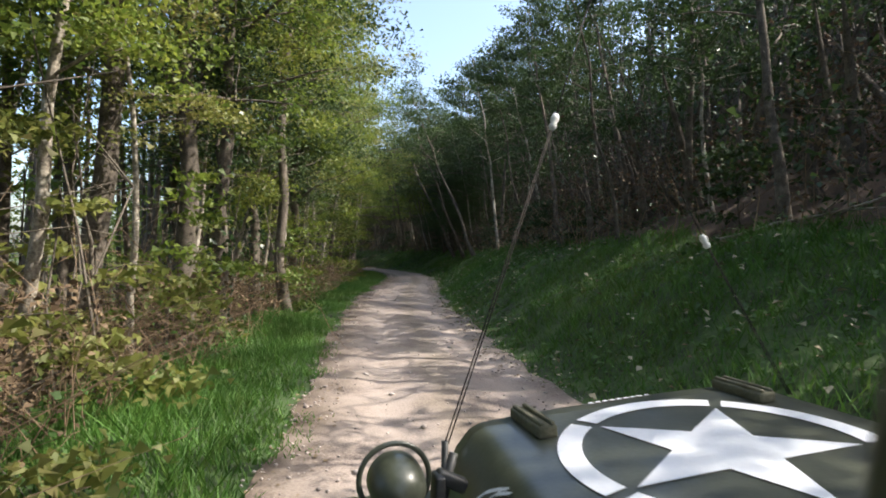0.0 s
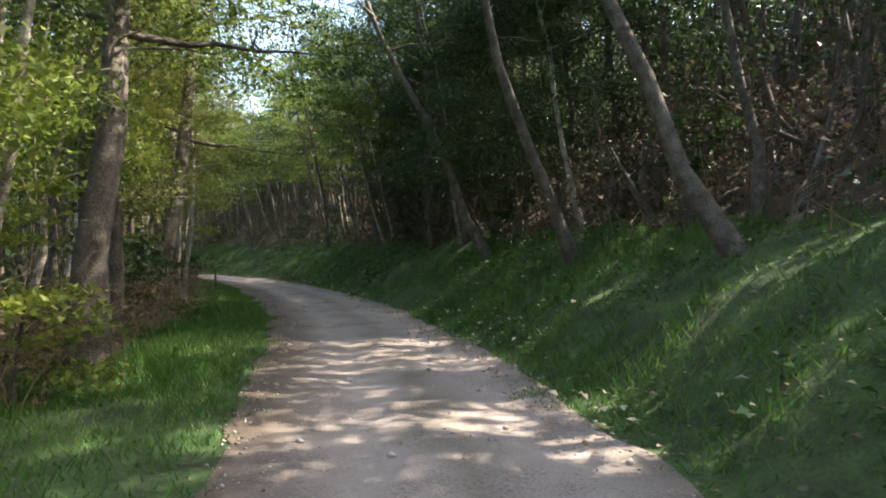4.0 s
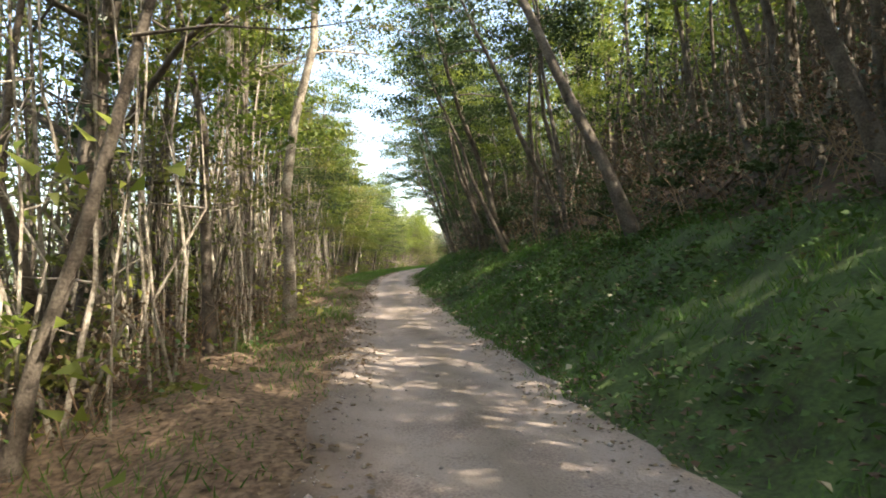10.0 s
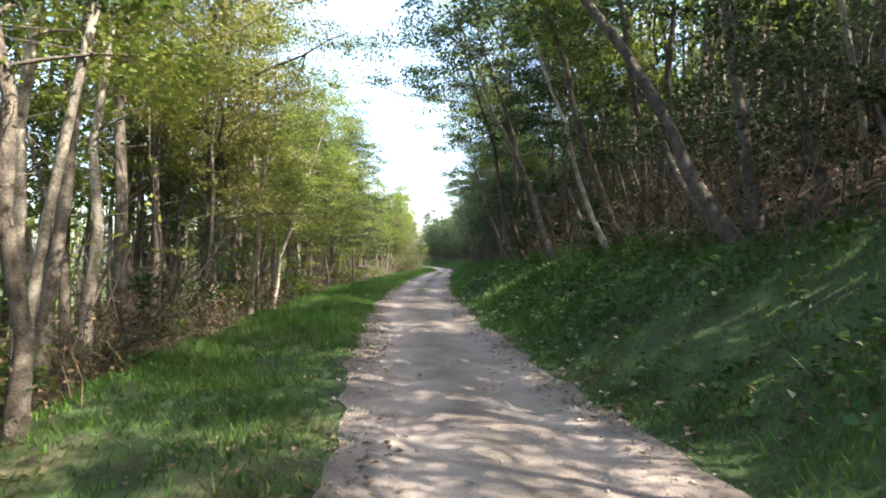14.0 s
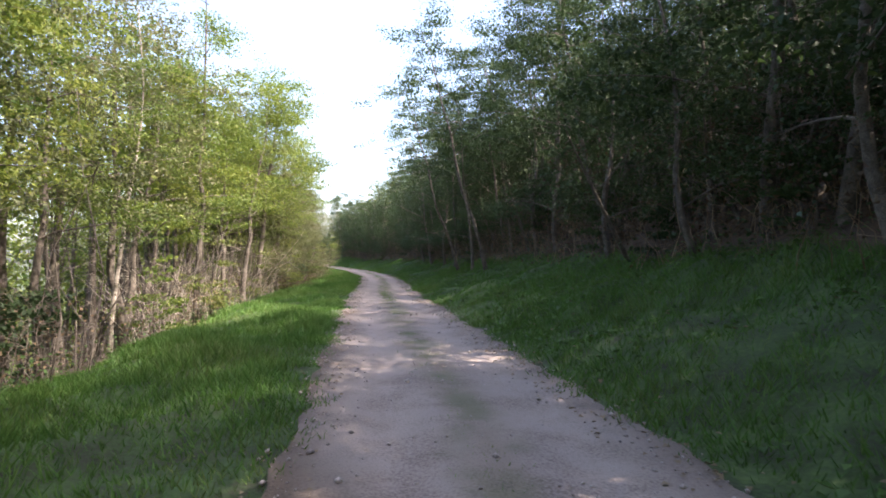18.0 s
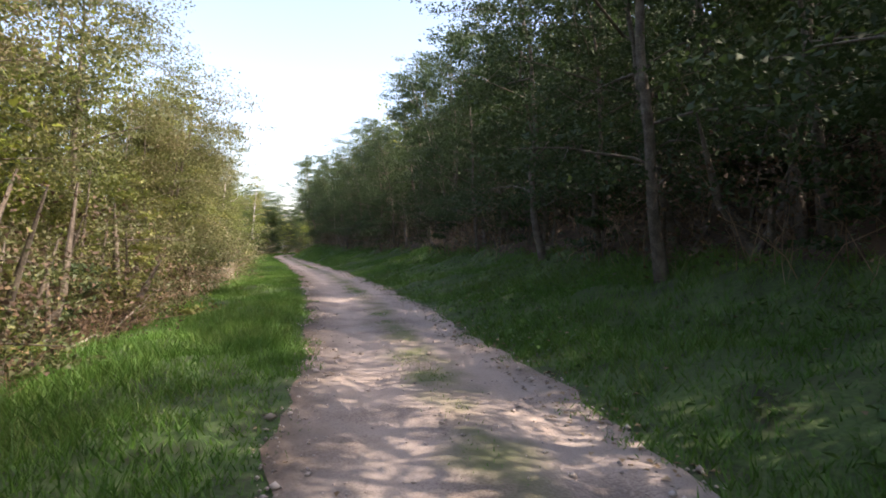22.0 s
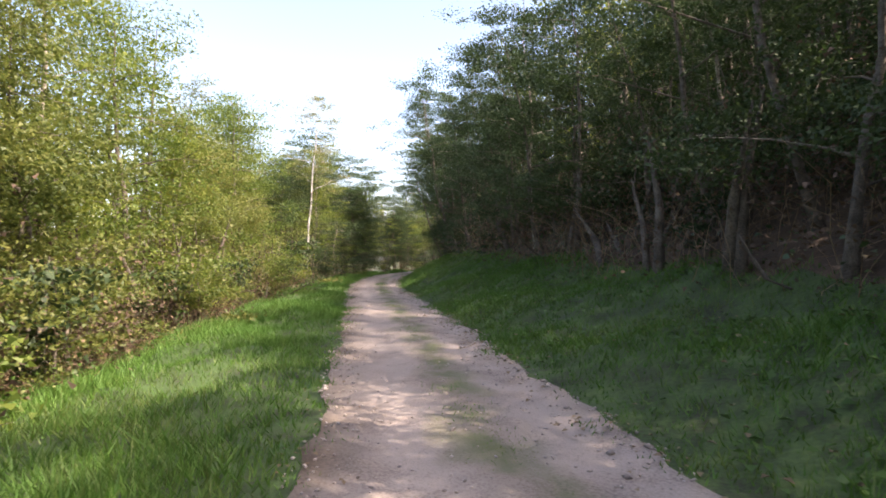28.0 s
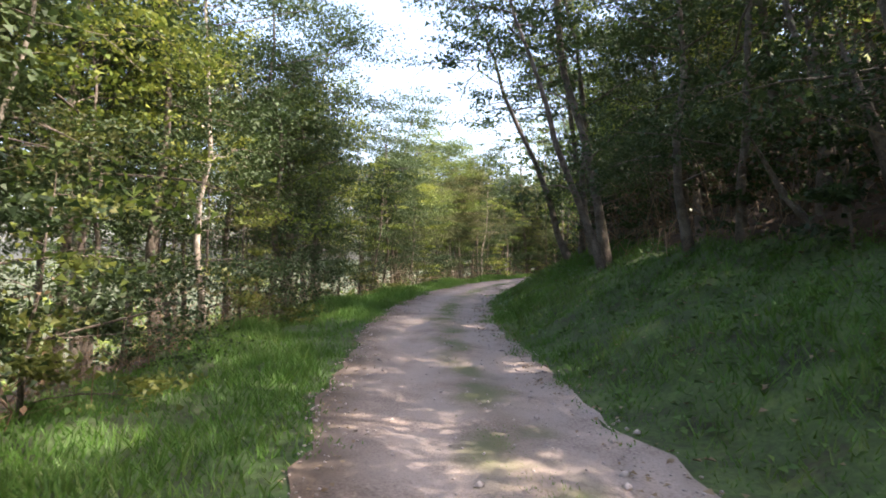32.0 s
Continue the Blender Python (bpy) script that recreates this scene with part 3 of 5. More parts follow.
def row(kinds, side, s_from, s_to, step, depth, name, label, category, group, size=(.8, 1.15), gap=0.0):
    """Trees scattered in a belt behind the edge of the wood, clear of the track up to 3.2 m."""
    s = s_from
    while s < s_to:
        s += step * rng.uniform(.55, 1.45)
        edge = float(left_wood(s) if side < 0 else right_wood(s))
        u = edge + side * (gap + depth * rng.uniform(0, 1) ** 1.2)
        kind = kinds[rng.integers(0, len(kinds))]
        turn, scale = rng.uniform(-50, 50), rng.uniform(*size)
        co = reach(kind) * scale
        across = co[:, 0] * math.cos(radians(turn)) - co[:, 1] * math.sin(radians(turn))
        low = across[co[:, 2] + float(rise(s, u)) < 3.4]
        if len(low):
            u = min(u, float(left_road(s)) - .4 - low.max()) if side < 0 else max(u, float(right_road(s)) - .1 - low.min())
        x, y = at(s, u)
        place_thing(name, kind, float(x), float(y), float(rise(s, u)), turn + math.degrees(float(np.interp(s, ST, HD))), scale, label, category, group)


row(STOUT, -1, -12, 22, 3.4, 3.5, "oak_tree", "leafy oak with grey-brown trunk in sunlit wood", "tree", "trees along the track", (.8, 1.1), .5)
row(SLIM, -1, -8, 64, 1.3, 4.5, "young_tree", "slender pale-barked young tree with yellow-green leaves", "tree", "trees along the track")
row(STEMMY, -1, 62, 128, .85, 4.5, "young_tree", "thin bare-stemmed young tree lit by the sun", "tree", "trees along the track", (.8, 1.1), .05)
row(SLIM, -1, 122, 140, 1.5, 4.5, "young_tree", "slender young tree with yellow-green leaves", "tree", "trees along the track")
row(STOUT[1:], -1, 22, 150, 6.0, 4.0, "oak_tree", "ivy-clad oak standing among the thin stems", "tree", "trees along the track", (.75, 1.0), .6)
row(OAKS, -1, 132, 164, 1.9, 4.0, "oak_tree", "leafy oak behind the wide grass verge", "tree", "trees along the track", (.72, .98), .3)
row(OAKS[:2] + OAKS[3:], -1, 164, 194, 1.9, 4.0, "oak_tree", "leafy oak behind the wide grass verge", "tree", "trees along the track", (.72, .98), .3)
row(SLIM[:2], -1, 140, 185, 3.6, 5, "young_tree", "slender young tree behind the wide grass verge", "tree", "trees along the track", (.7, .95), .3)
row(BUSHY[:2] + BUSHY[3:4], -1, 186, 242, 1.5, 2.6, "hazel_tree", "bushy sunlit hazel leafy down to the ground", "tree", "bushes along the track", (.75, 1.1), 1.3)
row(BUSHY[1:2] + BUSHY[4:], -1, 242, 275, 1.4, 2.6, "hazel_tree", "bushy sunlit hazel leafy down to the ground", "tree", "bushes along the track", (.75, 1.1), 1.3)
row(SLIM[:1] + SLIM[2:3], -1, 186, 262, 6.0, 2.0, "young_tree", "pale-barked young tree rising out of the bushes", "tree", "trees along the track", (.75, .95), 2.2)
row(SCREEN, -1, 277, 345, .85, 6, "young_tree", "dark bare-stemmed tree against the sky at the bend", "tree", "trees along the track", (.85, 1.15), .3)
row(BUSHY[2:3], -1, 272, 330, 3.5, 2, "hazel_tree", "dark bushy hazel at the bend of the track", "tree", "bushes along the track", (.7, .95), .8)
row(STEMMY, -1, 272, 335, 1.3, 4, "young_tree", "slender young tree at the bend of the track", "tree", "trees along the track", (.5, .7), .3)
row(ARCH, 1, 52, 100, 1.35, 4.0, "hillside_tree", "thin bare-stemmed tree arching over the shaded bank", "tree", "trees on the bank", (.66, .95), 0)
row(ARCH, 1, 100, 150, 1.7, 4.0, "hillside_tree", "thin bare-stemmed tree arching over the shaded bank", "tree", "trees on the bank", (.66, .95), 0)
row(OVER, 1, 82, 150, 4.0, 1.0, "hillside_tree", "tall thin tree arching high over the track", "tree", "trees on the bank", (.85, 1.1), -.1)
row(DARK, 1, -16, 20, 1.35, 3.5, "hillside_tree", "thin dark tree leaning over the shaded bank", "tree", "trees on the bank", (.45, .62), .2)
row(DARK, 1, 22, 56, 1.2, 4.5, "hillside_tree", "thin dark tree leaning over the shaded bank", "tree", "trees on the bank", (.66, .92), 0)
row(WIDE[:2], 1, 44, 54, 3.4, 3.0, "spreading_tree", "dark spreading tree arching over the track", "tree", "trees on the bank", (.8, 1.05), .4)
row(BUSHY[2:3], 1, 41, 56, 1.7, 2.4, "hazel_tree", "dark bushy hazel filling the inside of the bend", "tree", "bushes on the bank", (.7, 1.0), .3)
row(WIDE[:2], 1, 105, 150, 7.0, 3.0, "spreading_tree", "dark spreading tree arching over the track", "tree", "trees on the bank", (.7, .85), .4)
row(WIDE[:2], 1, 152, 204, 2.8, 1.8, "spreading_tree", "dark spreading tree leafy to the bank", "tree", "trees on the bank", (.56, .74), .3)
row(WIDE[:2], 1, 204, 264, 2.9, 1.8, "spreading_tree", "dark spreading tree leafy to the bank", "tree", "trees on the bank", (.5, .66), .3)
row(WIDE[:2], 1, 266, 284, 3.4, 1.5, "spreading_tree", "dark spreading tree leafy to the bank", "tree", "trees on the bank", (.5, .62), .3)
row(WIDE[:2], 1, 154, 166, 3.4, 1.8, "spreading_tree", "tall dark spreading tree hanging over the bank", "tree", "trees on the bank", (.78, .98), .3)
row(WIDE[1:], 1, 286, 338, 3.8, 1.8, "spreading_tree", "tall dark spreading tree above the bend", "tree", "trees on the bank", (.56, .74), .3)
row(DARK, 1, 150, 290, 2.6, 4.0, "hillside_tree", "dark leafy tree on the shaded hillside", "tree", "trees on the bank", (.62, .8), 1.0)
row(BUSHY[2:3], 1, 148, 335, 3.6, 2.5, "hazel_tree", "dark bushy hazel hanging over the bank", "tree", "bushes on the bank", (.6, .85), 1.0)
row(SHRUB, -1, -6, 62, 2.4, 2.0, "shrub", "low leafy shrub at the edge of the wood", "shrub", "undergrowth")
row(SHRUB, -1, 62, 128, 3.0, 3.0, "shrub", "low leafy shrub between the thin stems", "shrub", "undergrowth", (.6, 1.0), 1.0)
row(SHRUB, -1, 128, 330, 3.0, 2.0, "shrub", "low leafy shrub before the bushes", "shrub", "undergrowth")
row(SHRUB[1:2], -1, 222, 278, 5.0, 1.2, "shrub", "low dark shrub in front of the sunlit bushes", "shrub", "undergrowth", (.7, 1.15), 0)
row(SHRUB[1:2], 1, 0, 330, 3.4, 2.5, "shrub", "low dark shrub on the hillside", "shrub", "undergrowth", (.6, 1.1), .2)


# Trees whose places are known one by one: station, side, kind, size, name and label.
for s_, u_, kind_, size_, name_, label_ in (
        (11.0, -3.3, STOUT[0], 1.0, "oak_tree", "dark double-stemmed oak in the sunlit wood"), (11.8, -2.9, STOUT[1], .95, "oak_tree", "dark leaning oak beside its twin"),
        (39.0, -3.1, STOUT[0], 1.15, "oak_tree", "stout mottled oak at the bend of the track"), (40.5, -3.3, SLIM[1], 1.1, "young_tree", "slender tree beside the stout oak"),
        (25.4, -3.4, BIRCH, .95, "birch_tree", "white-stemmed birch in the wood"), (79.2, -2.45, STEMMY[3], 1.15, "oak_tree", "ivy-grown trunk close to the track"),
        (95.1, -2.1, STEMMY[1], 1.05, "oak_tree", "sunlit trunk at the edge of the leaf-strewn verge"), (95.9, -2.6, SLIM[3], 1.1, "young_tree", "dark slender trunk near the track"),
        (113.4, -2.5, SLIM[0], .7, "birch_tree", "pale sunlit stem beside the track"), (113.7, -2.7, SLIM[2], .75, "birch_tree", "pale sunlit stem beside the track"),
        (117.0, -3.2, STOUT[1], .95, "oak_tree", "thick ivy-clad oak near the track"), (271.8, -3.1, SHRUB[1], 1.5, "hazel_tree", "small dark bush at the foot of the birch"), (273.4, -2.9, SHRUB[1], 1.3, "hazel_tree", "small dark bush at the foot of the birch"), (274.0, -3.2, BIRCH, .95, "birch_tree", "tall white-stemmed birch at the edge of the wood"),
        (281.0, -5.0, BIRCH, .8, "birch_tree", "white-stemmed birch at the bend"),
        (48.0, -3.6, STOUT[0], 1.2, "oak_tree", "tall oak arching over the bend of the track"), (53.5, -3.4, STOUT[0], 1.15, "oak_tree", "tall oak arching over the bend of the track"),
        (59.0, -3.5, STOUT[2], 1.1, "oak_tree", "tall yellowing oak beyond the bend"), (64.0, 5.2, ARCH[1], 1.1, "hillside_tree", "tall thin tree arching over the track"),
        (181.0, 5.2, ARCH[0], .85, "hillside_tree", "dark tree arching high over the track"), (184.5, 4.9, ARCH[3], .85, "hillside_tree", "dark tree arching high over the track"),
        (188.0, 5.0, ARCH[0], .85, "hillside_tree", "dark tree arching high over the track"), (192.0, 5.0, ARCH[3], .85, "hillside_tree", "dark tree arching high over the track"),
        (36.5, 4.7, OVER[0], .95, "hillside_tree", "dark tree leaning far over the track"), (40.5, 4.6, OVER[2], 1.05, "hillside_tree", "dark tree leaning far over the track"), (45.0, 4.7, OVER[0], 1.0, "hillside_tree", "dark tree leaning far over the track"),
        (289.5, 4.6, OVER[2], .85, "hillside_tree", "tree leaning over the track at the bend"), (292.5, 4.9, WIDE[0], .82, "spreading_tree", "dark leafy tree hanging over the bend"), (294.5, 4.5, OVER[0], .85, "hillside_tree", "tree leaning over the track at the bend"),
        (232.5, -5.0, BIRCH, .85, "birch_tree", "pale leaning stem rising out of the bushes"), (246.0, -4.6, BIRCH, .6, "birch_tree", "slim pale stem among the sunlit bushes"),
        (197.0, 5.3, WIDE[0], .85, "spreading_tree", "tall dark spreading tree hanging over the bank"), (203.0, 5.2, WIDE[1], .8, "spreading_tree", "tall dark spreading tree hanging over the bank"), (208.5, 5.4, WIDE[0], .8, "spreading_tree", "tall dark spreading tree hanging over the bank"),
        (286.0, 5.1, WIDE[0], .7, "spreading_tree", "dark leafy tree hanging over the bend"), (279.5, 5.4, ARCH[0], 1.0, "hillside_tree", "dark tree leaning over the bend"), (281.5, 5.7, WIDE[1], .7, "spreading_tree", "dark leafy tree above the bend"), (290.0, 4.9, ARCH[0], 1.15, "hillside_tree", "leafy tree arching high over the bend"),
        (295.5, 4.6, ARCH[3], 1.2, "hillside_tree", "leafy tree arching high over the bend"),
        (295.0, 5.4, WIDE[2], .75, "spreading_tree", "tall dark tree hanging over the bend"), 
        
        (150.0, -5.6, OAKS[0], .95, "oak_tree", "dark-stemmed oak behind the wide verge"),
        (186.0, -5.0, OAKS[0], .9, "oak_tree", "dark-stemmed oak behind the wide verge"), (190.5, -4.9, OAKS[0], .85, "oak_tree", "dark-stemmed oak behind the wide verge")):
    x_, y_ = at(s_, u_)
    turns = [(k * 30 + 7 * s_) % 360 for k in range(12)]
    low_ = reach(kind_)[reach(kind_)[:, 2] * size_ + float(rise(s_, u_)) < 3.6]
    way = 1 if u_ < 0 else -1
    clear = [max((way * (low_[:, 0] * math.cos(radians(k)) - low_[:, 1] * math.sin(radians(k)))).max(), 0) if len(low_) and u_ < 0 else abs((k + 180) % 360 - 180) for k in turns]
    turn_ = turns[int(np.argmin(clear))] + math.degrees(float(np.interp(s_, ST, HD)))
    place_thing(name_, kind_, float(x_), float(y_), float(rise(s_, u_)), turn_, size_, label_, "tree", "trees along the track")

# ---- woods behind ----
def woods(name, n, s_range, side, u_range, leaf, bark, label, clumps=11, per=16, size=.24, tall=(9, 14), low=.15):
    """Many trees in one mesh: tapered stems and crowns of leaf clumps."""
    r = np.random.default_rng(len(name) + n)
    s, d = r.uniform(*s_range, n), r.uniform(*u_range, n)
    edge = left_wood(s) if side < 0 else right_wood(s)
    u = edge + side * d
    x, y = at(s, u)
    h = r.uniform(*tall, n)
    base = np.stack([x, y, rise(s, u) - .3], -1)
    top = base + np.stack([r.normal(0, .7, n), r.normal(0, .7, n), h], -1)
    rad = r.uniform(.05, .14, n)
    f = np.array([0, .12, .5, 1.0])
    ring = base[:, None] * (1 - f)[None, :, None] + top[:, None] * f[None, :, None]
    ring[:, 2] += r.normal(0, .12, (n, 3))
    a = np.arange(5) * 2 * np.pi / 5
    taper = np.array([1.3, 1.0, .7, .15])
    v = ring[:, :, None] + (rad[:, None] * taper)[:, :, None, None] * np.stack([np.cos(a), np.sin(a), 0 * a], -1)[None, None]
    i, j = np.meshgrid(np.arange(3), np.arange(5), indexing="ij")
    q = np.stack([i * 5 + j, i * 5 + (j + 1) % 5, (i + 1) * 5 + (j + 1) % 5, (i + 1) * 5 + j], -1).reshape(-1, 4)
    q = (q[None] + 20 * np.arange(n)[:, None, None]).reshape(-1, 4)
    fr = r.uniform(low, 1.02, (n, clumps))
    c = base[:, None] * (1 - fr)[..., None] + top[:, None] * fr[..., None]
    out = 1.9 * np.sqrt(np.clip(1.15 - fr, .05, 1)) * r.uniform(.3, 1, (n, clumps))
    ang = r.uniform(0, 6.28, (n, clumps))
    c += np.stack([np.cos(ang) * out, np.sin(ang) * out, 0 * out], -1)
    cen = np.repeat(c.reshape(-1, 3), per, 0)
    cen += r.normal(size=cen.shape) * (.46, .46, .17)
    lv, lq = leaf_quads(r, cen, size, .4, tri=True)
    return tagged(new(name, multi(name, [(v.reshape(-1, 3), q, M[bark]), (lv, lq, M[leaf])])), label, "wood", kind="stuff")


# Most hillside crowns take the leaf colour that has shade painted in.
woods("hillside_wood", 120, (-40, 20), 1, (4, 13), "shaded_leaf", "bark", "dark wood of thin trees climbing the hillside", 12, 18, .2, (5, 8.5), .05)
woods("bend_hillside_wood", 130, (18, 74), 1, (3.5, 13), "shaded_leaf", "bark", "dark wood on the hillside above the first bend", 13, 18, .2, (11, 16))
woods("stem_slope_wood", 110, (48, 88), 1, (3, 12), "shaded_leaf", "bark", "dim wood of thin stems above the first bend", 13, 18, .17, (8, 12), .3)
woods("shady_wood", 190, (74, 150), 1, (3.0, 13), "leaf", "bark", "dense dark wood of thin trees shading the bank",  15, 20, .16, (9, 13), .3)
woods("slope_wood", 420, (150, 264), 1, (3.5, 13), "shaded_leaf", "bark", "dense dark wood on the steep hillside", 11, 26, .17, (5, 9))
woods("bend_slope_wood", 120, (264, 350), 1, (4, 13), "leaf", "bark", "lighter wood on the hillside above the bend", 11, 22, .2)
woods("upper_wood", 1100, (-40, 360), 1, (12, 32), "shaded_leaf", "bark", "far dark wood on the upper hillside",  12, 18, .3, (7, 10.5), .04)
woods("hillside_thicket", 700, (-10, 340), 1, (1.0, 15), "shaded_leaf", "bark", "dark thicket of low bushes between the hillside trees",  8, 34, .08, (1.2, 4.5))
woods("upper_thicket", 1300, (-10, 340), 1, (9, 22), "shaded_leaf", "bark", "dark thicket higher on the hillside", 7, 13, .26, (1.4, 5))
woods("sunlit_thicket", 200, (-10, 66), -1, (1.8, 12), "gold_leaf", "bark", "sunlit low bushes behind the dry brush", 8, 14, .12, (1.2, 4))
woods("edge_thicket", 300, (186, 272), -1, (1.6, 10), "leaf", "bark", "leafy low bushes under the roadside trees", 8, 15, .12, (1.2, 4.5))
woods("sunlit_wood", 380, (-30, 66), -1, (3, 15), "leaf", "bark", "sunlit wood of thin stems falling away from the track", 12, 22, .14, (9, 14), .42)
woods("withered_edge", 320, (188, 276), -1, (.5, 3.6), "brown_leaf", "bark", "withered brown bushes among the roadside hazels", 8, 26, .05, (1.2, 3.8))
woods("stem_thicket", 300, (64, 132), -1, (.8, 7), "leaf", "bark", "sparse leafy bushes between the thin stems", 6, 14, .10, (1.5, 5))
woods("open_wood", 110, (62, 130), -1, (4, 14), "leaf", "bark", "open sunlit wood of thin stems", 10, 15, .14, (9, 13), .45)
woods("oak_wood", 300, (126, 200), -1, (2.5, 14), "leaf", "bark", "sunlit oak wood behind the wide verge", 12, 24, .14, (8, 12), .5)
woods("valley_wood", 520, (190, 276), -1, (3, 14), "leaf", "bark", "sunlit trees behind the roadside bushes", 12, 24, .14, (7, 10.5))
woods("withered_thicket", 2000, (-10, 340), 1, (.3, 12), "brown_leaf", "bark", "withered brown thicket under the hillside trees",  8, 28, .05, (.8, 3.4))
woods("near_thicket", 160, (-6, 120), 1, (.4, 9), "ivy", "bark", "dark low thicket above the grass bank",  8, 45, .055, (1.0, 3.5))
woods("far_wood", 330, (-40, 360), -1, (14, 42), "leaf", "bark", "pale sunlit wood in the valley", 10, 16, .34, (8, 13), .05)
woods("bend_thicket", 150, (250, 335), 1, (.4, 8), "ivy", "bark", "dark low thicket on the slope above the bend",  8, 36, .06, (1.0, 3.5))
woods("valley_forest", 1000, (-50, 380), -1, (36, 110), "leaf", "bark", "broad green wood covering the valley", 7, 10, .7, (8, 13), .05)
woods("hill_forest", 1300, (-50, 380), 1, (30, 100), "shaded_leaf", "bark", "dark green wood covering the hill", 7, 10, .7, (8, 13), .05)
woods("bend_wood", 200, (322, 360), -1, (-10, 14), "shaded_leaf", "bark", "dark trees closing the view beyond the bend", 14, 18, .24, (9, 14))


# ---- undergrowth ----
def patch(s, u, k=.35):
    """Uneven growth, between 0 and 1."""
    return np.clip(.5 + .3 * np.sin(s * k + 1.3 * np.sin(u * 1.1)) + .3 * np.sin(s * k * 2.7 + u * 1.9) + .2 * np.sin(s * 5.1 - u * 3.3), 0, 1)


def stems(name, n, s_range, side, u_range, tall, rad, material, label, lean=.35, seed=1, twigs=0):
    """Thin crooked stalks and saplings with side twigs, one mesh."""
    r = np.random.default_rng(seed)
    s, d = r.uniform(*s_range, n), r.uniform(*u_range, n)
    keep = r.uniform(size=n) < patch(s, d)
    s, d = s[keep], d[keep]
    n = len(s)
    u = (left_wood(s) if side < 0 else right_wood(s)) + side * d
    x, y = at(s, u)
    h = r.uniform(*tall, n) * r.uniform(.45, 1, n)
    base = np.stack([x, y, rise(s, u) - .05], -1)
    tilt = r.normal(0, lean, (n, 2)).clip(-1.6 * lean, 1.6 * lean) * np.minimum(h, 4)[:, None]
    f = np.array([0, .3, .62, 1.0])
    ring = np.repeat(base[:, None], 4, 1)
    ring[:, :, 2] += h[:, None] * f * (1 - .25 * np.clip(np.linalg.norm(tilt, axis=1) / h, 0, 2)[:, None] * f)
    ring[:, :, :2] += tilt[:, None] * (f ** 1.7)[None, :, None]
    ring[:, 1:, :2] += r.normal(0, .05, (n, 3, 2)) * np.minimum(h, 3)[:, None, None]
    w = rad * r.uniform(.6, 1.5, n)
    thick = w[:, None] * np.array([1, .8, .55, .2])
    for _ in range(twigs):
        k = r.integers(1, 4, n)
        a0 = ring[np.arange(n), k]
        a1 = a0 + r.normal(0, 1, (n, 3)) * (np.minimum(h, 2.2) * r.uniform(.1, .3, n))[:, None] * np.array((1, 1, .6))
        mid = [a0 + (a1 - a0) * g + r.normal(0, .02, (n, 3)) * (g * (1 - g) * 4) for g in (0, .35, .7, 1)]
        ring = np.concatenate([ring, np.stack(mid, 1)])
        thick = np.concatenate([thick, w[:, None] * np.array([.5, .4, .3, .12])])
    m = len(ring)
    a = np.arange(3) * 2 * np.pi / 3
    way = ring[:, -1] - ring[:, 0]
    way /= np.linalg.norm(way, axis=1)[:, None] + 1e-9
    e1 = np.cross(way, (.31, .87, .12))
    e1 /= np.linalg.norm(e1, axis=1)[:, None] + 1e-9
    e2 = np.cross(way, e1)
    round_ = np.cos(a)[None, :, None] * e1[:, None] + np.sin(a)[None, :, None] * e2[:, None]
    v = ring[:, :, None] + thick[:, :, None, None] * round_[:, None]
    i, j = np.meshgrid(np.arange(3), np.arange(3), indexing="ij")
    q = np.stack([i * 3 + j, i * 3 + (j + 1) % 3, (i + 1) * 3 + (j + 1) % 3, (i + 1) * 3 + j], -1).reshape(-1, 4)
    q = (q[None] + 12 * np.arange(m)[:, None, None]).reshape(-1, 4)
    return tagged(new(name, fast(name, v.reshape(-1, 3), [q], M[material])), label, "undergrowth", kind="stuff")


stems("dry_brush", 15000, (-5, 75), -1, (-.3, 4.0), (.5, 2.2), .006, "dry", "dry brown brush at the foot of the wood", .7, 2, 2)
stems("dead_brush", 1300, (-5, 75), -1, (1.0, 3.2), (1.0, 3.0), .012, "dry", "arching dead branches in the dry brush", .8, 21, 3)
stems("tan_brush", 1500, (206, 240), -1, (.0, 1.6), (.8, 2.6), .006, "dry", "arching dead branches under the roadside bushes", .6, 22, 3)
stems("pale_stems", 1600, (62, 116), -1, (0, 4.5), (4.5, 9.0), .026, "pale_bark", "crowded pale straight stems lit by the sun", .07, 31, 2)
stems("bleached_twigs", 420, (173, 190), -1, (.2, 2.4), (1.2, 4.6), .010, "dead_wood", "bleached bare twigs at the edge of the wood", .45, 32, 4)
stems("bleached_brush", 700, (212, 236), -1, (-.2, 1.5), (1.0, 3.2), .008, "dead_wood", "bleached bare brush beside the verge", .55, 33, 4)
stems("dry_stalks", 4200, (64, 140), -1, (-.1, 4), (.4, 2.0), .008, "dry", "pale dry stalks between the thin trunks", .8, 3, 2)
stems("saplings", 1900, (-5, 190), -1, (.1, 6), (2.5, 7.5), .022, "bark", "thin grey saplings crowded between the trunks", .15, 4, 3)
stems("tangled_stems", 2600, (126, 192), -1, (.2, 4), (.8, 3.6), .012, "bark", "dark tangled stems under the oaks", .5, 15, 3)
stems("verge_brush", 8000, (190, 330), -1, (-.2, 2.0), (.4, 2.0), .006, "dry", "dry yellow-brown brush under the bushes", .8, 5, 2)
stems("hillside_brush", 30000, (-5, 330), 1, (-.1, 8), (.5, 2.6), .008, "dry", "tangled brown brush on the shaded hillside", .65, 6, 1)
stems("hillside_saplings", 5200, (-5, 330), 1, (.9, 11), (2.5, 7.5), .022, "bark", "thin dark saplings crowding the hillside", .12, 7, 2)


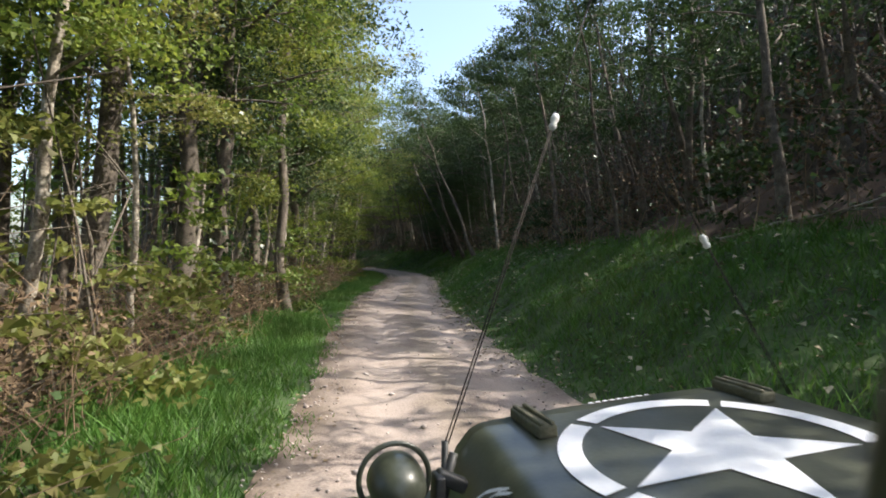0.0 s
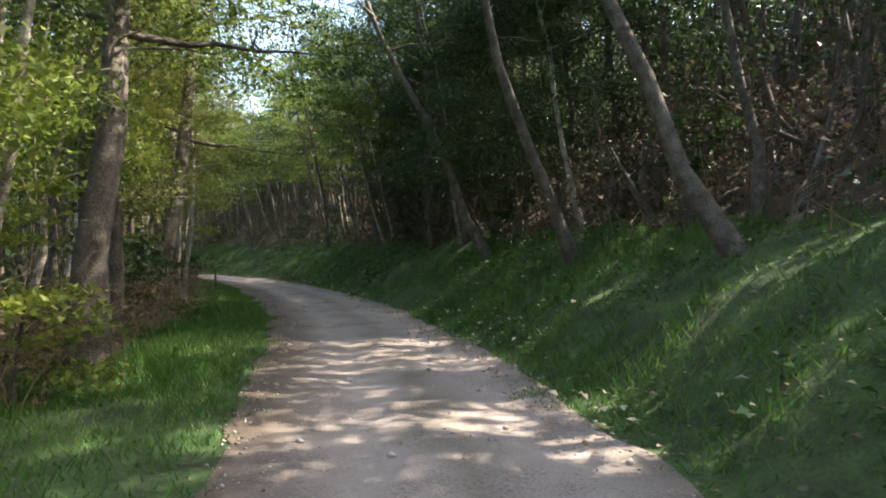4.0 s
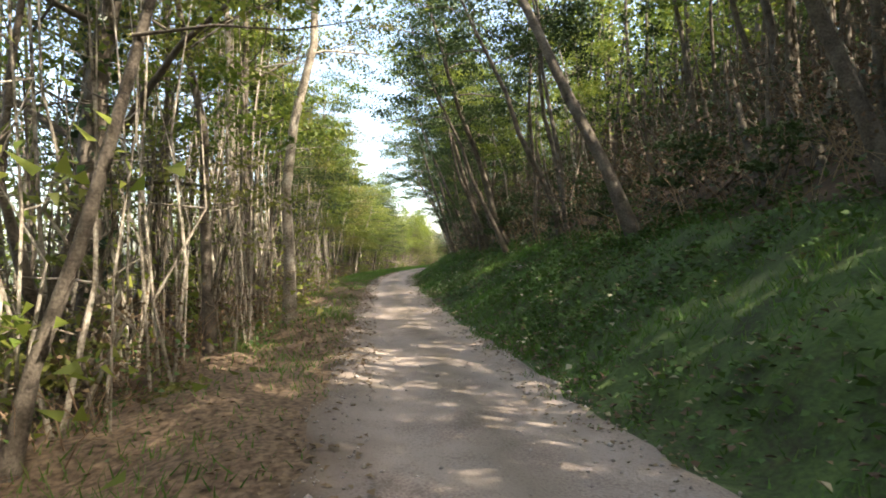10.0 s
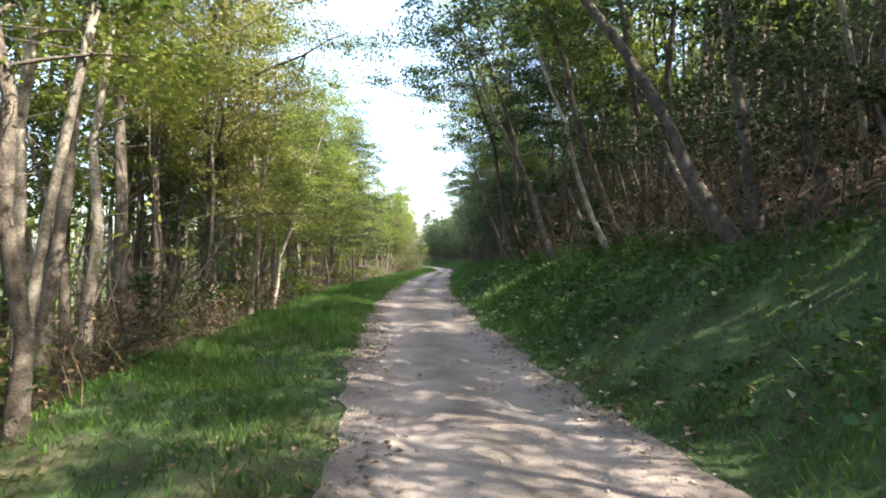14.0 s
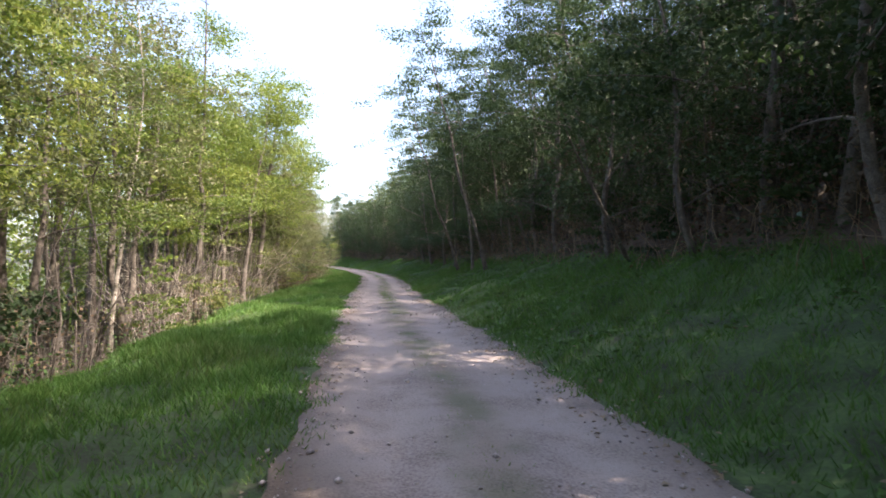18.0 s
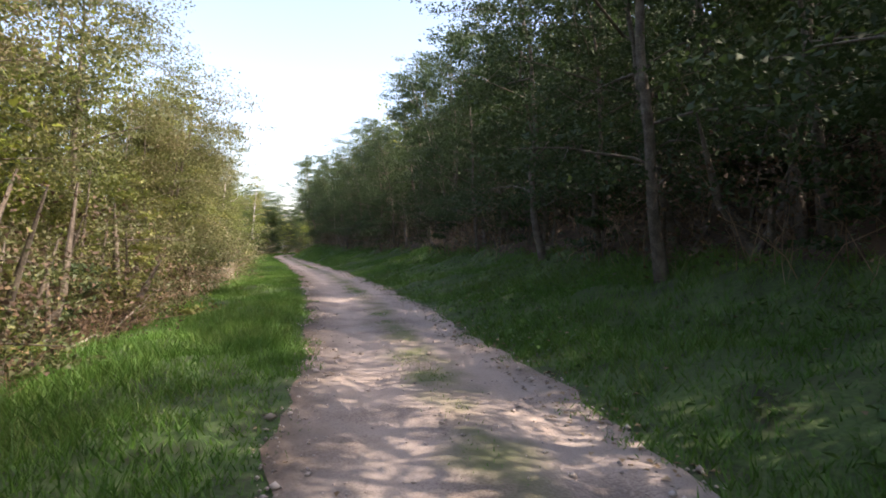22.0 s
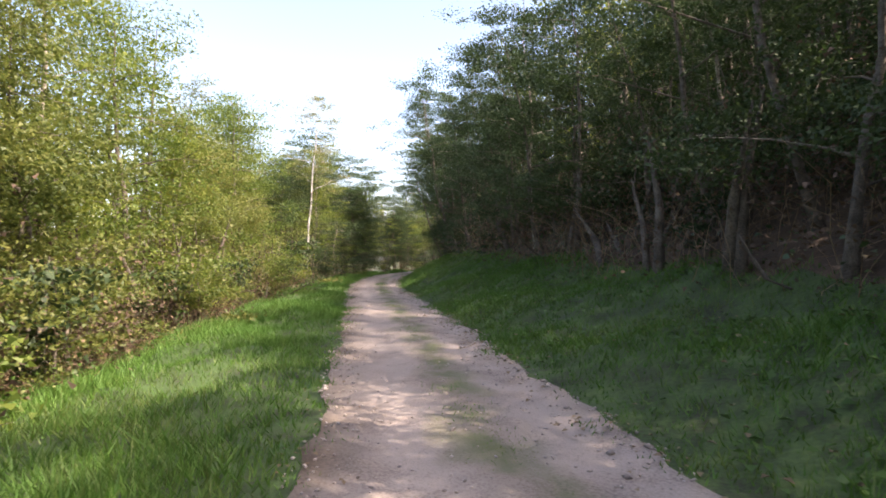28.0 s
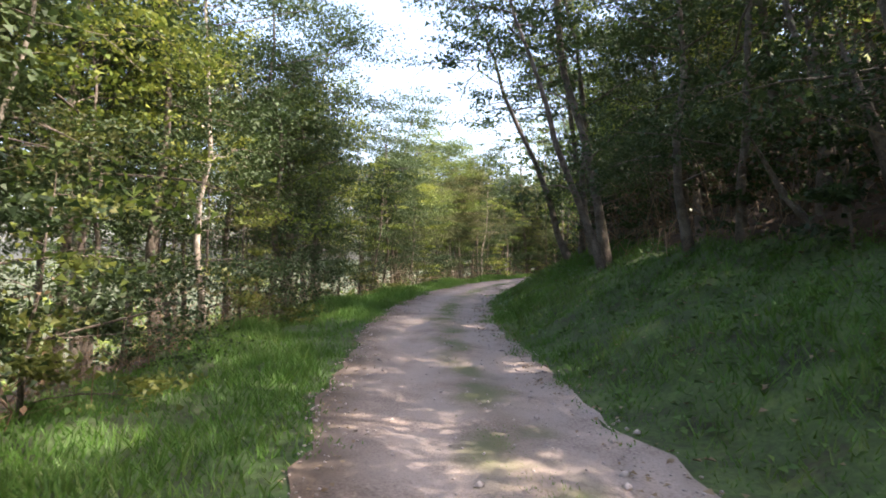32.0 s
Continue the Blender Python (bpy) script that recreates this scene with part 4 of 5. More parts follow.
# ---- grass, weeds and fallen leaves ----
def grass(name, s_range, lo, hi, dense, tall, label, material="grass", width=.011, seed=1):
    """Single blades, each leaning its own way, one mesh."""
    r = np.random.default_rng(seed)
    wide = float(np.max(hi(np.linspace(*s_range, 50)) - lo(np.linspace(*s_range, 50))))
    n = int((s_range[1] - s_range[0]) * wide * dense)
    s, f = r.uniform(*s_range, n), r.uniform(0, 1, n)
    u = lo(s) + (hi(s) - lo(s)) * f
    p = patch(s, u)
    out = np.maximum(u - right_road(s), left_road(s) - u)
    ragged = np.clip((out + .12 + .22 * np.sin(s * 2.3) * np.sin(s * .71 + 1) + .1 * np.sin(s * 6.1)) / .3, 0, 1)
    if name == "crown_grass":
        ragged = np.exp(-((f - .5) / .28) ** 2)
    keep = r.uniform(size=n) < (.35 + .65 * p) * (hi(s) - lo(s)) / wide * GROW(name, s, u) * ragged
    s, u, p, out = s[keep], u[keep], p[keep], out[keep]
    n = len(s)
    x, y = at(s, u)
    z = rise(s, u) - .015
    h = r.uniform(*tall, n) * (.55 + .75 * p) * (1 if name == "crown_grass" else np.clip(out / 1.0 + .45, .4, 1))
    a, b = r.uniform(0, 6.28, n), r.uniform(0, 6.28, n)
    w = width * r.uniform(.6, 1.5, n)
    base = np.stack([x, y, z], -1)
    side = np.stack([np.cos(a), np.sin(a), 0 * a], -1) * w[:, None]
    bend = np.stack([np.cos(b), np.sin(b), 0 * b], -1) * (h * r.uniform(.2, 1.1, n))[:, None]
    tip = base + bend + np.stack([0 * h, 0 * h, h], -1)
    v = np.stack([base - side, base + side, tip], 1).reshape(-1, 3)
    return tagged(new(name, fast(name, v, [np.arange(3 * n).reshape(n, 3)], M[material])), label, "grass", kind="stuff")


def GROW(name, s, u):
    if name.endswith("tufts"):
        return np.clip(3.2 * patch(s * 2.1 + 9, u * 1.6, .9) - 1.5, 0, 1) * (1 - (name == "verge_tufts") * np.clip((s - 70) / 9, 0, 1) * np.clip((134 - s) / 12, 0, 1))
    if name == "verge_grass":
        return 1 - np.clip((s - 70) / 9, 0, 1) * np.clip((128 - s) / 12, 0, 1) * (.95 - .16 * patch(s * 1.7, u * 2))
    if name == "bank_grass":
        return 1 - .55 * np.clip((s - 62) / 8, 0, 1) * np.clip((124 - s) / 10, 0, 1) * patch(s * 1.3 + 3, u * 1.4)
    return np.where(patch(s * .6 + 40, u * 0) > .45, 1.0, .12) if name == "crown_grass" else np.ones_like(s)


grass("verge_grass", (-3, 318), shift(left_wood, -.6), shift(left_road, .35), 900, (.08, .20), "lush green grass on the verge beside the track", width=.007, seed=1)
grass("bank_grass", (-3, 318), shift(right_road, -.35), shift(right_wood, .5), 720, (.06, .18), "green grass covering the shaded bank", width=.007, seed=2)
grass("bank_tufts", (-3, 318), shift(right_road, .25), shift(right_wood, .6), 46, (.16, .36), "coarse tufts of tall grass on the bank", width=.008, seed=5)
grass("verge_tufts", (-3, 318), shift(left_wood, -.5), shift(left_road, -.2), 40, (.16, .36), "coarse tufts of tall grass along the verge", width=.008, seed=6)
grass("crown_grass", (140, 318), knots(((0, .50), (400, .50))), knots(((0, 1.25), (400, 1.25))), 1700, (.015, .042), "short worn grass between the wheel ruts", width=.006, seed=3)


def scatter(name, n, s_range, lo, hi, size, lift, material, label, category, seed=1, up=.9, long=1.3):
    """Leaves lying about or standing low, one mesh."""
    r = np.random.default_rng(seed)
    s, f = r.uniform(*s_range, n), r.uniform(0, 1, n)
    u = lo(s) + (hi(s) - lo(s)) * f
    keep = r.uniform(size=n) < patch(s, u, .5)
    s, u = s[keep], u[keep]
    x, y = at(s, u)
    c = np.stack([x, y, rise(s, u) + r.uniform(*lift, len(s))], -1)
    v, q = leaf_quads(r, c, size, up, long)
    return tagged(new(name, fast(name, v, [q], M[material])), label, category, kind="stuff")


scatter("fallen_leaves", 34000, (62, 140), shift(left_wood, -2.5), shift(left_road, .5), .055, (0, .04), "fallen", "brown fallen leaves on the verge and the track's edge", "leaves", 1, 7.0)
scatter("bank_leaves", 12000, (-3, 318), shift(right_road, -.5), shift(right_wood, 1), .05, (.02, .14), "fallen", "pale fallen leaves on the grass bank", "leaves", 2, 7.0)
scatter("bank_litter", 26000, (58, 126), shift(right_road, .1), shift(right_wood, .8), .055, (.02, .12), "brown_leaf", "brown leaf litter among the ivy on the bank", "leaves", 17, 5.0)
scatter("left_edge_leaves", 7000, (-3, 318), shift(left_road, -.2), shift(left_road, .35), .035, (.0, .015), "fallen", "brown leaves and crumbs along the track's edge", "leaves", 8, 7.0)
scatter("edge_leaves", 14000, (-3, 318), shift(right_road, -.45), shift(right_road, .25), .04, (.0, .02), "fallen", "brown leaves along the track's edge", "leaves", 3, 7.0)
scatter("bank_weeds", 60000, (-3, 318), shift(right_road, .3), shift(right_wood, 1.2), .07, (.04, .14), "weed", "low broad-leaved weeds and ivy on the bank", "weeds", 4, 3.0)
scatter("bank_ivy", 46000, (50, 150), shift(right_road, .6), shift(right_wood, 1.2), .08, (.03, .2), "weed", "broad dark ivy and dock leaves on the bank", "weeds", 14, 1.4)
scatter("pale_bank_leaves", 7000, (-3, 150), shift(right_road, -.2), shift(right_wood, .8), .07, (.06, .2), "pale_fallen", "pale dry leaves scattered over the bank", "leaves", 15, 3)
scatter("wood_edge_leaves", 30000, (64, 140), shift(left_wood, -2.6), shift(left_wood, .1), .05, (.03, 1.1), "fallen", "withered leaves caught between the thin stems", "leaves", 16, .5)
scatter("brush_leaves", 34000, (-3, 66), shift(left_wood, -2.4), shift(left_wood, .3), .05, (.04, 1.2), "fallen", "withered brown leaves caught in the dry brush", "leaves", 11, .5)
scatter("thicket_leaves", 36000, (128, 318), shift(left_wood, -1.8), shift(left_wood, .3), .05, (.04, 1.3), "fallen", "withered tan leaves under the roadside trees", "leaves", 12, .5)
scatter("slope_leaves", 70000, (-3, 318), shift(right_wood, -.1), shift(right_wood, 4.5), .06, (.02, 1.4), "fallen", "withered brown leaves in the hillside brush", "leaves", 13, .5)
scatter("brambles", 34000, (-3, 318), shift(left_wood, -2.2), shift(left_wood, .5), .055, (.04, .55), "weed", "low brambles along the edge of the wood", "brambles", 5, .8)
scatter("hillside_brambles", 44000, (-3, 318), shift(right_wood, -.2), shift(right_wood, 4), .07, (.05, .8), "ivy", "dark brambles and ivy on the hillside", "brambles", 6, .8)


# ---- loose stones ----
def stones(name, n, s_range, seed):
    r = np.random.default_rng(seed)
    s = r.uniform(*s_range, n)
    pick = r.uniform(size=n)
    lr, rr = left_road(s), right_road(s)
    u = np.where(pick < .35, lr + np.abs(r.normal(0, .28, n)) - .12, np.where(pick < .75, rr - np.abs(r.normal(0, .38, n)) + .15, r.uniform(0, 1, n) * (rr - lr) + lr))
    x, y = at(s, u)
    w = r.uniform(.007, .02, n) * np.where(r.uniform(size=n) < .06, 2.2, 1)
    c = np.stack([x, y, rise(s, u) + rut(s, u) + w * .3], -1)
    a = r.uniform(0, 6.28, n)
    ex = np.stack([np.cos(a), np.sin(a), 0 * a], -1) * (w * r.uniform(.8, 1.5, n))[:, None]
    ey = np.stack([-np.sin(a), np.cos(a), 0 * a], -1) * (w * r.uniform(.7, 1.1, n))[:, None]
    ez = np.stack([0 * a, 0 * a, w * r.uniform(.5, .9, n)], -1)
    v = np.stack([c + ex, c + ey, c - ex, c - ey, c + ez, c - ez], 1).reshape(-1, 3)
    t = np.array([[0, 1, 4], [1, 2, 4], [2, 3, 4], [3, 0, 4], [1, 0, 5], [2, 1, 5], [3, 2, 5], [0, 3, 5]])
    q = (t[None] + 6 * np.arange(n)[:, None, None]).reshape(-1, 3)
    return tagged(new(name, fast(name, v, [q], M["stone"])), "loose pale stones scattered over the gravel track", "stones", kind="stuff")


stones("loose_stones", 26000, (-3, 318), 9)


# ---- dead wood ----
def dead_branch(s, u, length, turn, rad, label, up=.25):
    """A fallen branch with a fork and side twigs, lying on the ground."""
    r = np.random.default_rng(int(s * 10))
    sh = Shape()
    x, y = at(s, u)
    d = np.array([math.cos(radians(turn)), math.sin(radians(turn)), 0.0])
    t = np.linspace(0, 1, 9)
    p = np.array([x, y, 0.0]) + d * length * (t[:, None] - .5) + np.cumsum(r.normal(0, .03 * length / 3, (9, 3)), 0) * (1, 1, 0)
    gs_, gu_ = near(p[:, 0], p[:, 1])
    p[:, 2] = rise(gs_, gu_) + rad * .8 + up * length * .12 * t ** 2
    sh.tube(p, rad * np.linspace(1, .35, 9), 6)
    for k in (3, 5, 6, 7):
        e = p[k] + d * length * .18 + np.array([r.normal(0, .12), r.normal(0, .12), abs(r.normal(.12, .1))]) * length * .6
        sh.tube(stem(r, p[k], e, .02, 5), rad * .45 * np.linspace(1, .3, 5), 5)
    return tagged(new("fallen_branch", sh.mesh("fallen_branch", M["pale_bark"])), label, "branch")


dead_branch(117.5, 2.45, 1.7, 10, .032, "dry forked branch lying at the track's edge")
dead_branch(7, 5.6, 2.8, -77, .035, "long bare branch lying on top of the grass bank", .5)
dead_branch(75, 6.0, 2.6, 70, .035, "bare broken branch on the shaded bank", 2.0)
dead_branch(97, 4.2, 1.1, 160, .04, "short pale log on the grass bank")
dead_branch(113, -1.9, 1.3, 120, .03, "sunlit dead branch on the leaf-strewn verge")
dead_branch(98, -1.9, 1.8, 60, .035, "fallen branch among brown leaves beside the track")
dead_branch(206, -4.2, 2.2, 95, .03, "bleached dead branch in the roadside bushes", 2.5)
dead_branch(217, -4.0, 2.4, 80, .03, "bleached dead branch in the roadside bushes", 3.0)


def marker_post(s, u):
    """A short dark round stake with a bevelled head."""
    bm = bmesh.new()
    bmesh.ops.create_cone(bm, cap_ends=True, segments=12, radius1=.05, radius2=.045, depth=1.0)
    bmesh.ops.bevel(bm, geom=[e for e in bm.edges if all(v.co.z > .4 for v in e.verts)], offset=.015, segments=2, affect="EDGES")
    me = bpy.data.meshes.new("stake")
    bm.to_mesh(me)
    bm.free()
    me.materials.append(M["bark"])
    x, y = at(s, u)
    ob = new("stake", me)
    ob.matrix_basis = pose(float(x), float(y), float(rise(s, u)) + .42, 3, -4, 20)
    return tagged(ob, "short dark wooden stake at the bend of the track", "stake")


marker_post(57.5, -1.9)


# ---- the off-road car ----
PAINT = mat("olive_paint", ((.045, .05, .034), (.056, .061, .042), (.068, .072, .052)), 3, .38, .05, 90, coat=.25)
WHITE = mat("white_paint", ((.74, .75, .76), (.80, .81, .82), (.84, .84, .84)), 6, .45, .03, 80)
BLACK = mat("black_iron", ((.012, .012, .012), (.03, .03, .028), (.05, .05, .045)), 8, .5, .1, 60)
RUBBER = mat("tyre_rubber", ((.012, .012, .012), (.022, .022, .022), (.04, .038, .035)), 6, .85, .3, 70)
CANVAS = mat("canvas", ((.09, .085, .05), (.13, .12, .075), (.16, .15, .10)), 10, .95, .3, 120)
ROPE = mat("tarred_rope", ((.012, .009, .007), (.022, .017, .013), (.035, .028, .022)), 30, .95, .3, 150)
CERAMIC = mat("ceramic", ((.62, .60, .56), (.72, .70, .66), (.8, .78, .74)), 8, .3, .05, 60)
GLASS = mat("lamp_glass", ((.05, .055, .05), (.07, .075, .07), (.09, .09, .085)), 8, .08, 0, 60, coat=.6)

car = new("off_road_car")
car.matrix_basis = pose(.786, 1.167, 0, 0, 0, 6.7)
tagged(car, "olive-green open military car with a white star on its hood", "car")


def built(name, bm, material, parent=car, label="", soft=True):
    bmesh.ops.recalc_face_normals(bm, faces=bm.faces)
    me = bpy.data.meshes.new(name)
    bm.to_mesh(me)
    bm.free()
    me.materials.append(material)
    if soft:
        smooth(me)
    return part(name, me, parent, label)


def block(size, place, bevel=.01, turn=(0, 0, 0), seg=2):
    bm = bmesh.new()
    bmesh.ops.create_cube(bm, size=1, matrix=Matrix.Diagonal((*size, 1)))
    if bevel:
        bmesh.ops.bevel(bm, geom=bm.edges[:], offset=bevel, segments=seg, affect="EDGES", profile=.5)
    bmesh.ops.transform(bm, matrix=pose(*place, *turn), verts=bm.verts)
    return bm


def rod(a, b, r, sides=10, r2=None):
    a, b = Vector(a), Vector(b)
    bm = bmesh.new()
    m = Matrix.Translation((a + b) / 2) @ (b - a).to_track_quat("Z", "Y").to_matrix().to_4x4()
    bmesh.ops.create_cone(bm, cap_ends=True, segments=sides, radius1=r, radius2=r if r2 is None else r2, depth=(b - a).length, matrix=m)
    return bm


def lathe(profile, m, sides=28):
    """A turned shape from (radius, height) pairs."""
    bm = bmesh.new()
    rings = [[bm.verts.new((max(r, 1e-4) * math.cos(2 * math.pi * k / sides), max(r, 1e-4) * math.sin(2 * math.pi * k / sides), z)) for k in range(sides)] for r, z in profile]
    for a, b in zip(rings, rings[1:]):
        for k in range(sides):
            bm.faces.new((a[k], a[(k + 1) % sides], b[(k + 1) % sides], b[k]))
    bmesh.ops.transform(bm, matrix=m, verts=bm.verts)
    return bm


def ring_tube(R, r, m, sides=36):
    return lathe([(R + r * math.cos(a), r * math.sin(a)) for a in [2 * math.pi * k / 8 for k in range(9)]], m, sides)


HOOD_Z, FRONT, BACK = 1.045, .42, -.56


def hood_half(f):
    return .51 + .075 * (FRONT - f)


def hood_top(f, r):
    """Height of the crowned hood at f ahead and r to the right of the star's middle."""
    q = min(abs(r) / hood_half(f), 1.0)
    return HOOD_Z + .085 * r + .0245 * f - .012 * q ** 2 - .11 * (max(q - .80, 0) / .20) ** 2.2 - .25 * max(f - FRONT + .05, 0) ** 1.5


bm = bmesh.new()
rows_ = []
for f in np.linspace(BACK, FRONT, 18):
    q = np.concatenate([[-1.0], np.linspace(-1, 1, 33), [1.0]])
    line = []
    for k, t in enumerate(q):
        r = t * hood_half(f)
        z = hood_top(f, r) - (.24 if k in (0, 34) else 0)
        line.append(bm.verts.new((r, f, z)))
    rows_.append(line)
front = [bm.verts.new((v.co.x, v.co.y + .02, v.co.z - .05)) for v in rows_[-1]]
rows_.append(front)
for a, b in zip(rows_, rows_[1:]):
    for k in range(34):
        bm.faces.new((a[k], a[k + 1], b[k + 1], b[k]))
hood = built("hood", bm, PAINT, car, "crowned olive-painted hood with rounded edges")


def decal(name, outline, label, parent=hood, lift=.003):
    """A painted patch that follows the hood."""
    bm = bmesh.new()
    bm.faces.new([bm.verts.new((x, y, 0)) for x, y in outline])
    bmesh.ops.triangulate(bm, faces=bm.faces[:])
    for _ in range(3):
        bmesh.ops.subdivide_edges(bm, edges=[e for e in bm.edges if e.calc_length() > .04], cuts=1, use_grid_fill=False)
        bmesh.ops.triangulate(bm, faces=bm.faces[:])
    for v in bm.verts:
        v.co.z = hood_top(v.co.y, v.co.x) + lift
    return built(name, bm, WHITE, parent, label)


TURN = radians(90 - 36)
star = []
for k in range(10):
    rr = .285 if k % 2 == 0 else .285 * .388
    a = TURN + k * math.pi / 5
    star.append((rr * math.cos(a), rr * math.sin(a)))
decal("star", star, "large white five-pointed star")
for k in range(5):
    a0, a1 = TURN + k * 2 * math.pi / 5 + .045, TURN + (k + 1) * 2 * math.pi / 5 - .045
    arc = np.linspace(a0, a1, 18)
    decal("ring_segment", [(.355 * math.cos(a), .355 * math.sin(a)) for a in arc] + [(.30 * math.cos(a), .30 * math.sin(a)) for a in arc[::-1]], "white curved segment of the ring round the star")
for k in range(9):
    x0 = -.10 + k * .022
    decal("marking_bar", [(x0, .405), (x0 + .014, .405), (x0 + .014, .418), (x0, .418)], "small white bar of worn lettering", hood, .003)
for side_r in (-.31, .325):
    bl = built("windshield_rest", block((.05, .19, .03), (side_r, .315, hood_top(.315, side_r) + .012), .006, (0, -5, 0)), CANVAS, hood, "olive wooden windshield rest with a groove")
    for d in (-.014, .014):
        built("ridge", block((.012, .18, .012), (side_r + d, .315, hood_top(.315, side_r + d) + .029), .004), CANVAS, bl)
for line in (((-.520, .165), (-.511, .143), (-.500, .12), (-.489, .085), (-.478, .05)), ((-.510, .103), (-.502, .09), (-.493, .075), (-.486, .05), (-.480, .03))):
    decal("side_stripe", [(x - .004, y + .003) for x, y in line] + [(x + .004, y - .003) for x, y in line[::-1]], "thin curved white stripe on the hood's shoulder")
# nose, wings and body
grille = built("grille", block((.86, .03, .48), (0, FRONT + .03, .72), .012), PAINT, car, "slatted olive radiator grille")
for k in range(9):
    built("slat", block((.022, .012, .36), (-.27 + k * .0675, FRONT + .05, .74), .004), BLACK, grille)
for sd in (-1, 1):
    built("headlight", lathe([(.0, .05), (.07, .045), (.085, .02), (.085, -.03), (.0, -.05)], pose(sd * .34, FRONT + .03, .80, -90)), GLASS, car, "round headlight behind the grille")
    wing = built("front_wing", block((.34, .82, .035), (sd * .62, .08, .80), .016), PAINT, car, "flat-topped olive front wing")
    built("skirt", block((.03, .80, .14), (sd * .775, .08, .735), .01), PAINT, wing)
    built("frame_rail", block((.08, 2.9, .10), (sd * .33, -.9, .50), .01), BLACK, car)
    built("side_panel", block((.035, 1.55, .48), (sd * .72, -1.42, .72), .015), PAINT, car, "low olive body side")
    built("rear_wing", block((.16, .70, .05), (sd * .68, -2.0, .82), .02), PAINT, car)
    built("seat", block((.44, .44, .12), (sd * .32, -1.25, .72), .035, seg=3), CANVAS, car, "khaki canvas seat cushion")
    built("seat_back", block((.44, .09, .40), (sd * .32, -1.48, .93), .03, (12, 0, 0), 3), CANVAS, car, "khaki canvas seat back")
built("bumper", block((1.5, .06, .13), (0, FRONT + .30, .56), .012), PAINT, car, "straight olive steel bumper")
built("cowl", block((1.40, .28, .34), (0, BACK - .15, .91), .03), PAINT, car, "olive cowl behind the hood")
built("floor_pan", block((1.40, 1.75, .03), (0, -1.45, .52), .005), PAINT, car)
built("tail_panel", block((1.44, .035, .46), (0, -2.36, .74), .012), PAINT, car)
ws = built("windshield_frame", block((1.30, .03, .05), (0, BACK - .26, 1.10), .01), PAINT, car, "olive windshield frame")
built("frame_top", block((1.30, .03, .045), (0, BACK - .34, 1.60), .01), PAINT, ws)
for x in (-.63, 0, .63):
    built("frame_post", block((.04, .03, .50), (x, BACK - .30, 1.35), .008, (9, 0, 0)), PAINT, ws)
built("steering_wheel", ring_tube(.20, .013, pose(-.33, -.98, 1.08, 60)), BLACK, car, "thin black steering wheel")
built("steering_column", rod((-.33, -.98, 1.08), (-.33, -.62, .80), .018), BLACK, car)
for fx, fy in ((-.62, .10), (.62, .10), (-.62, -1.93), (.62, -1.93)):
    m = pose(fx, fy, .37, 0, 90, 0)
    wheel = built("wheel", lathe([(.0, -.03), (.10, -.035), (.12, -.06), (.19, -.075), (.205, -.05), (.205, .05), (.19, .075), (.12, .06), (.10, .035), (.0, .03)], m), PAINT, car, "olive steel wheel disc")
    built("tyre", lathe([(.20, -.07), (.26, -.085), (.33, -.08), (.365, -.06), (.37, 0), (.365, .06), (.33, .08), (.26, .085), (.20, .07), (.20, -.07)], m, 36), RUBBER, wheel, "black chunky tyre")
    for k in range(24):
        a = 2 * math.pi * k / 24
        built("tread_lug", block((.14, .03, .016), (fx, fy + .368 * math.sin(a), .37 + .368 * math.cos(a)), .004, (-math.degrees(a), 0, 0)), RUBBER, wheel, soft=False)
for y in (.10, -1.93):
    built("axle", rod((-.60, y, .37), (.60, y, .37), .045, 14), BLACK, car)
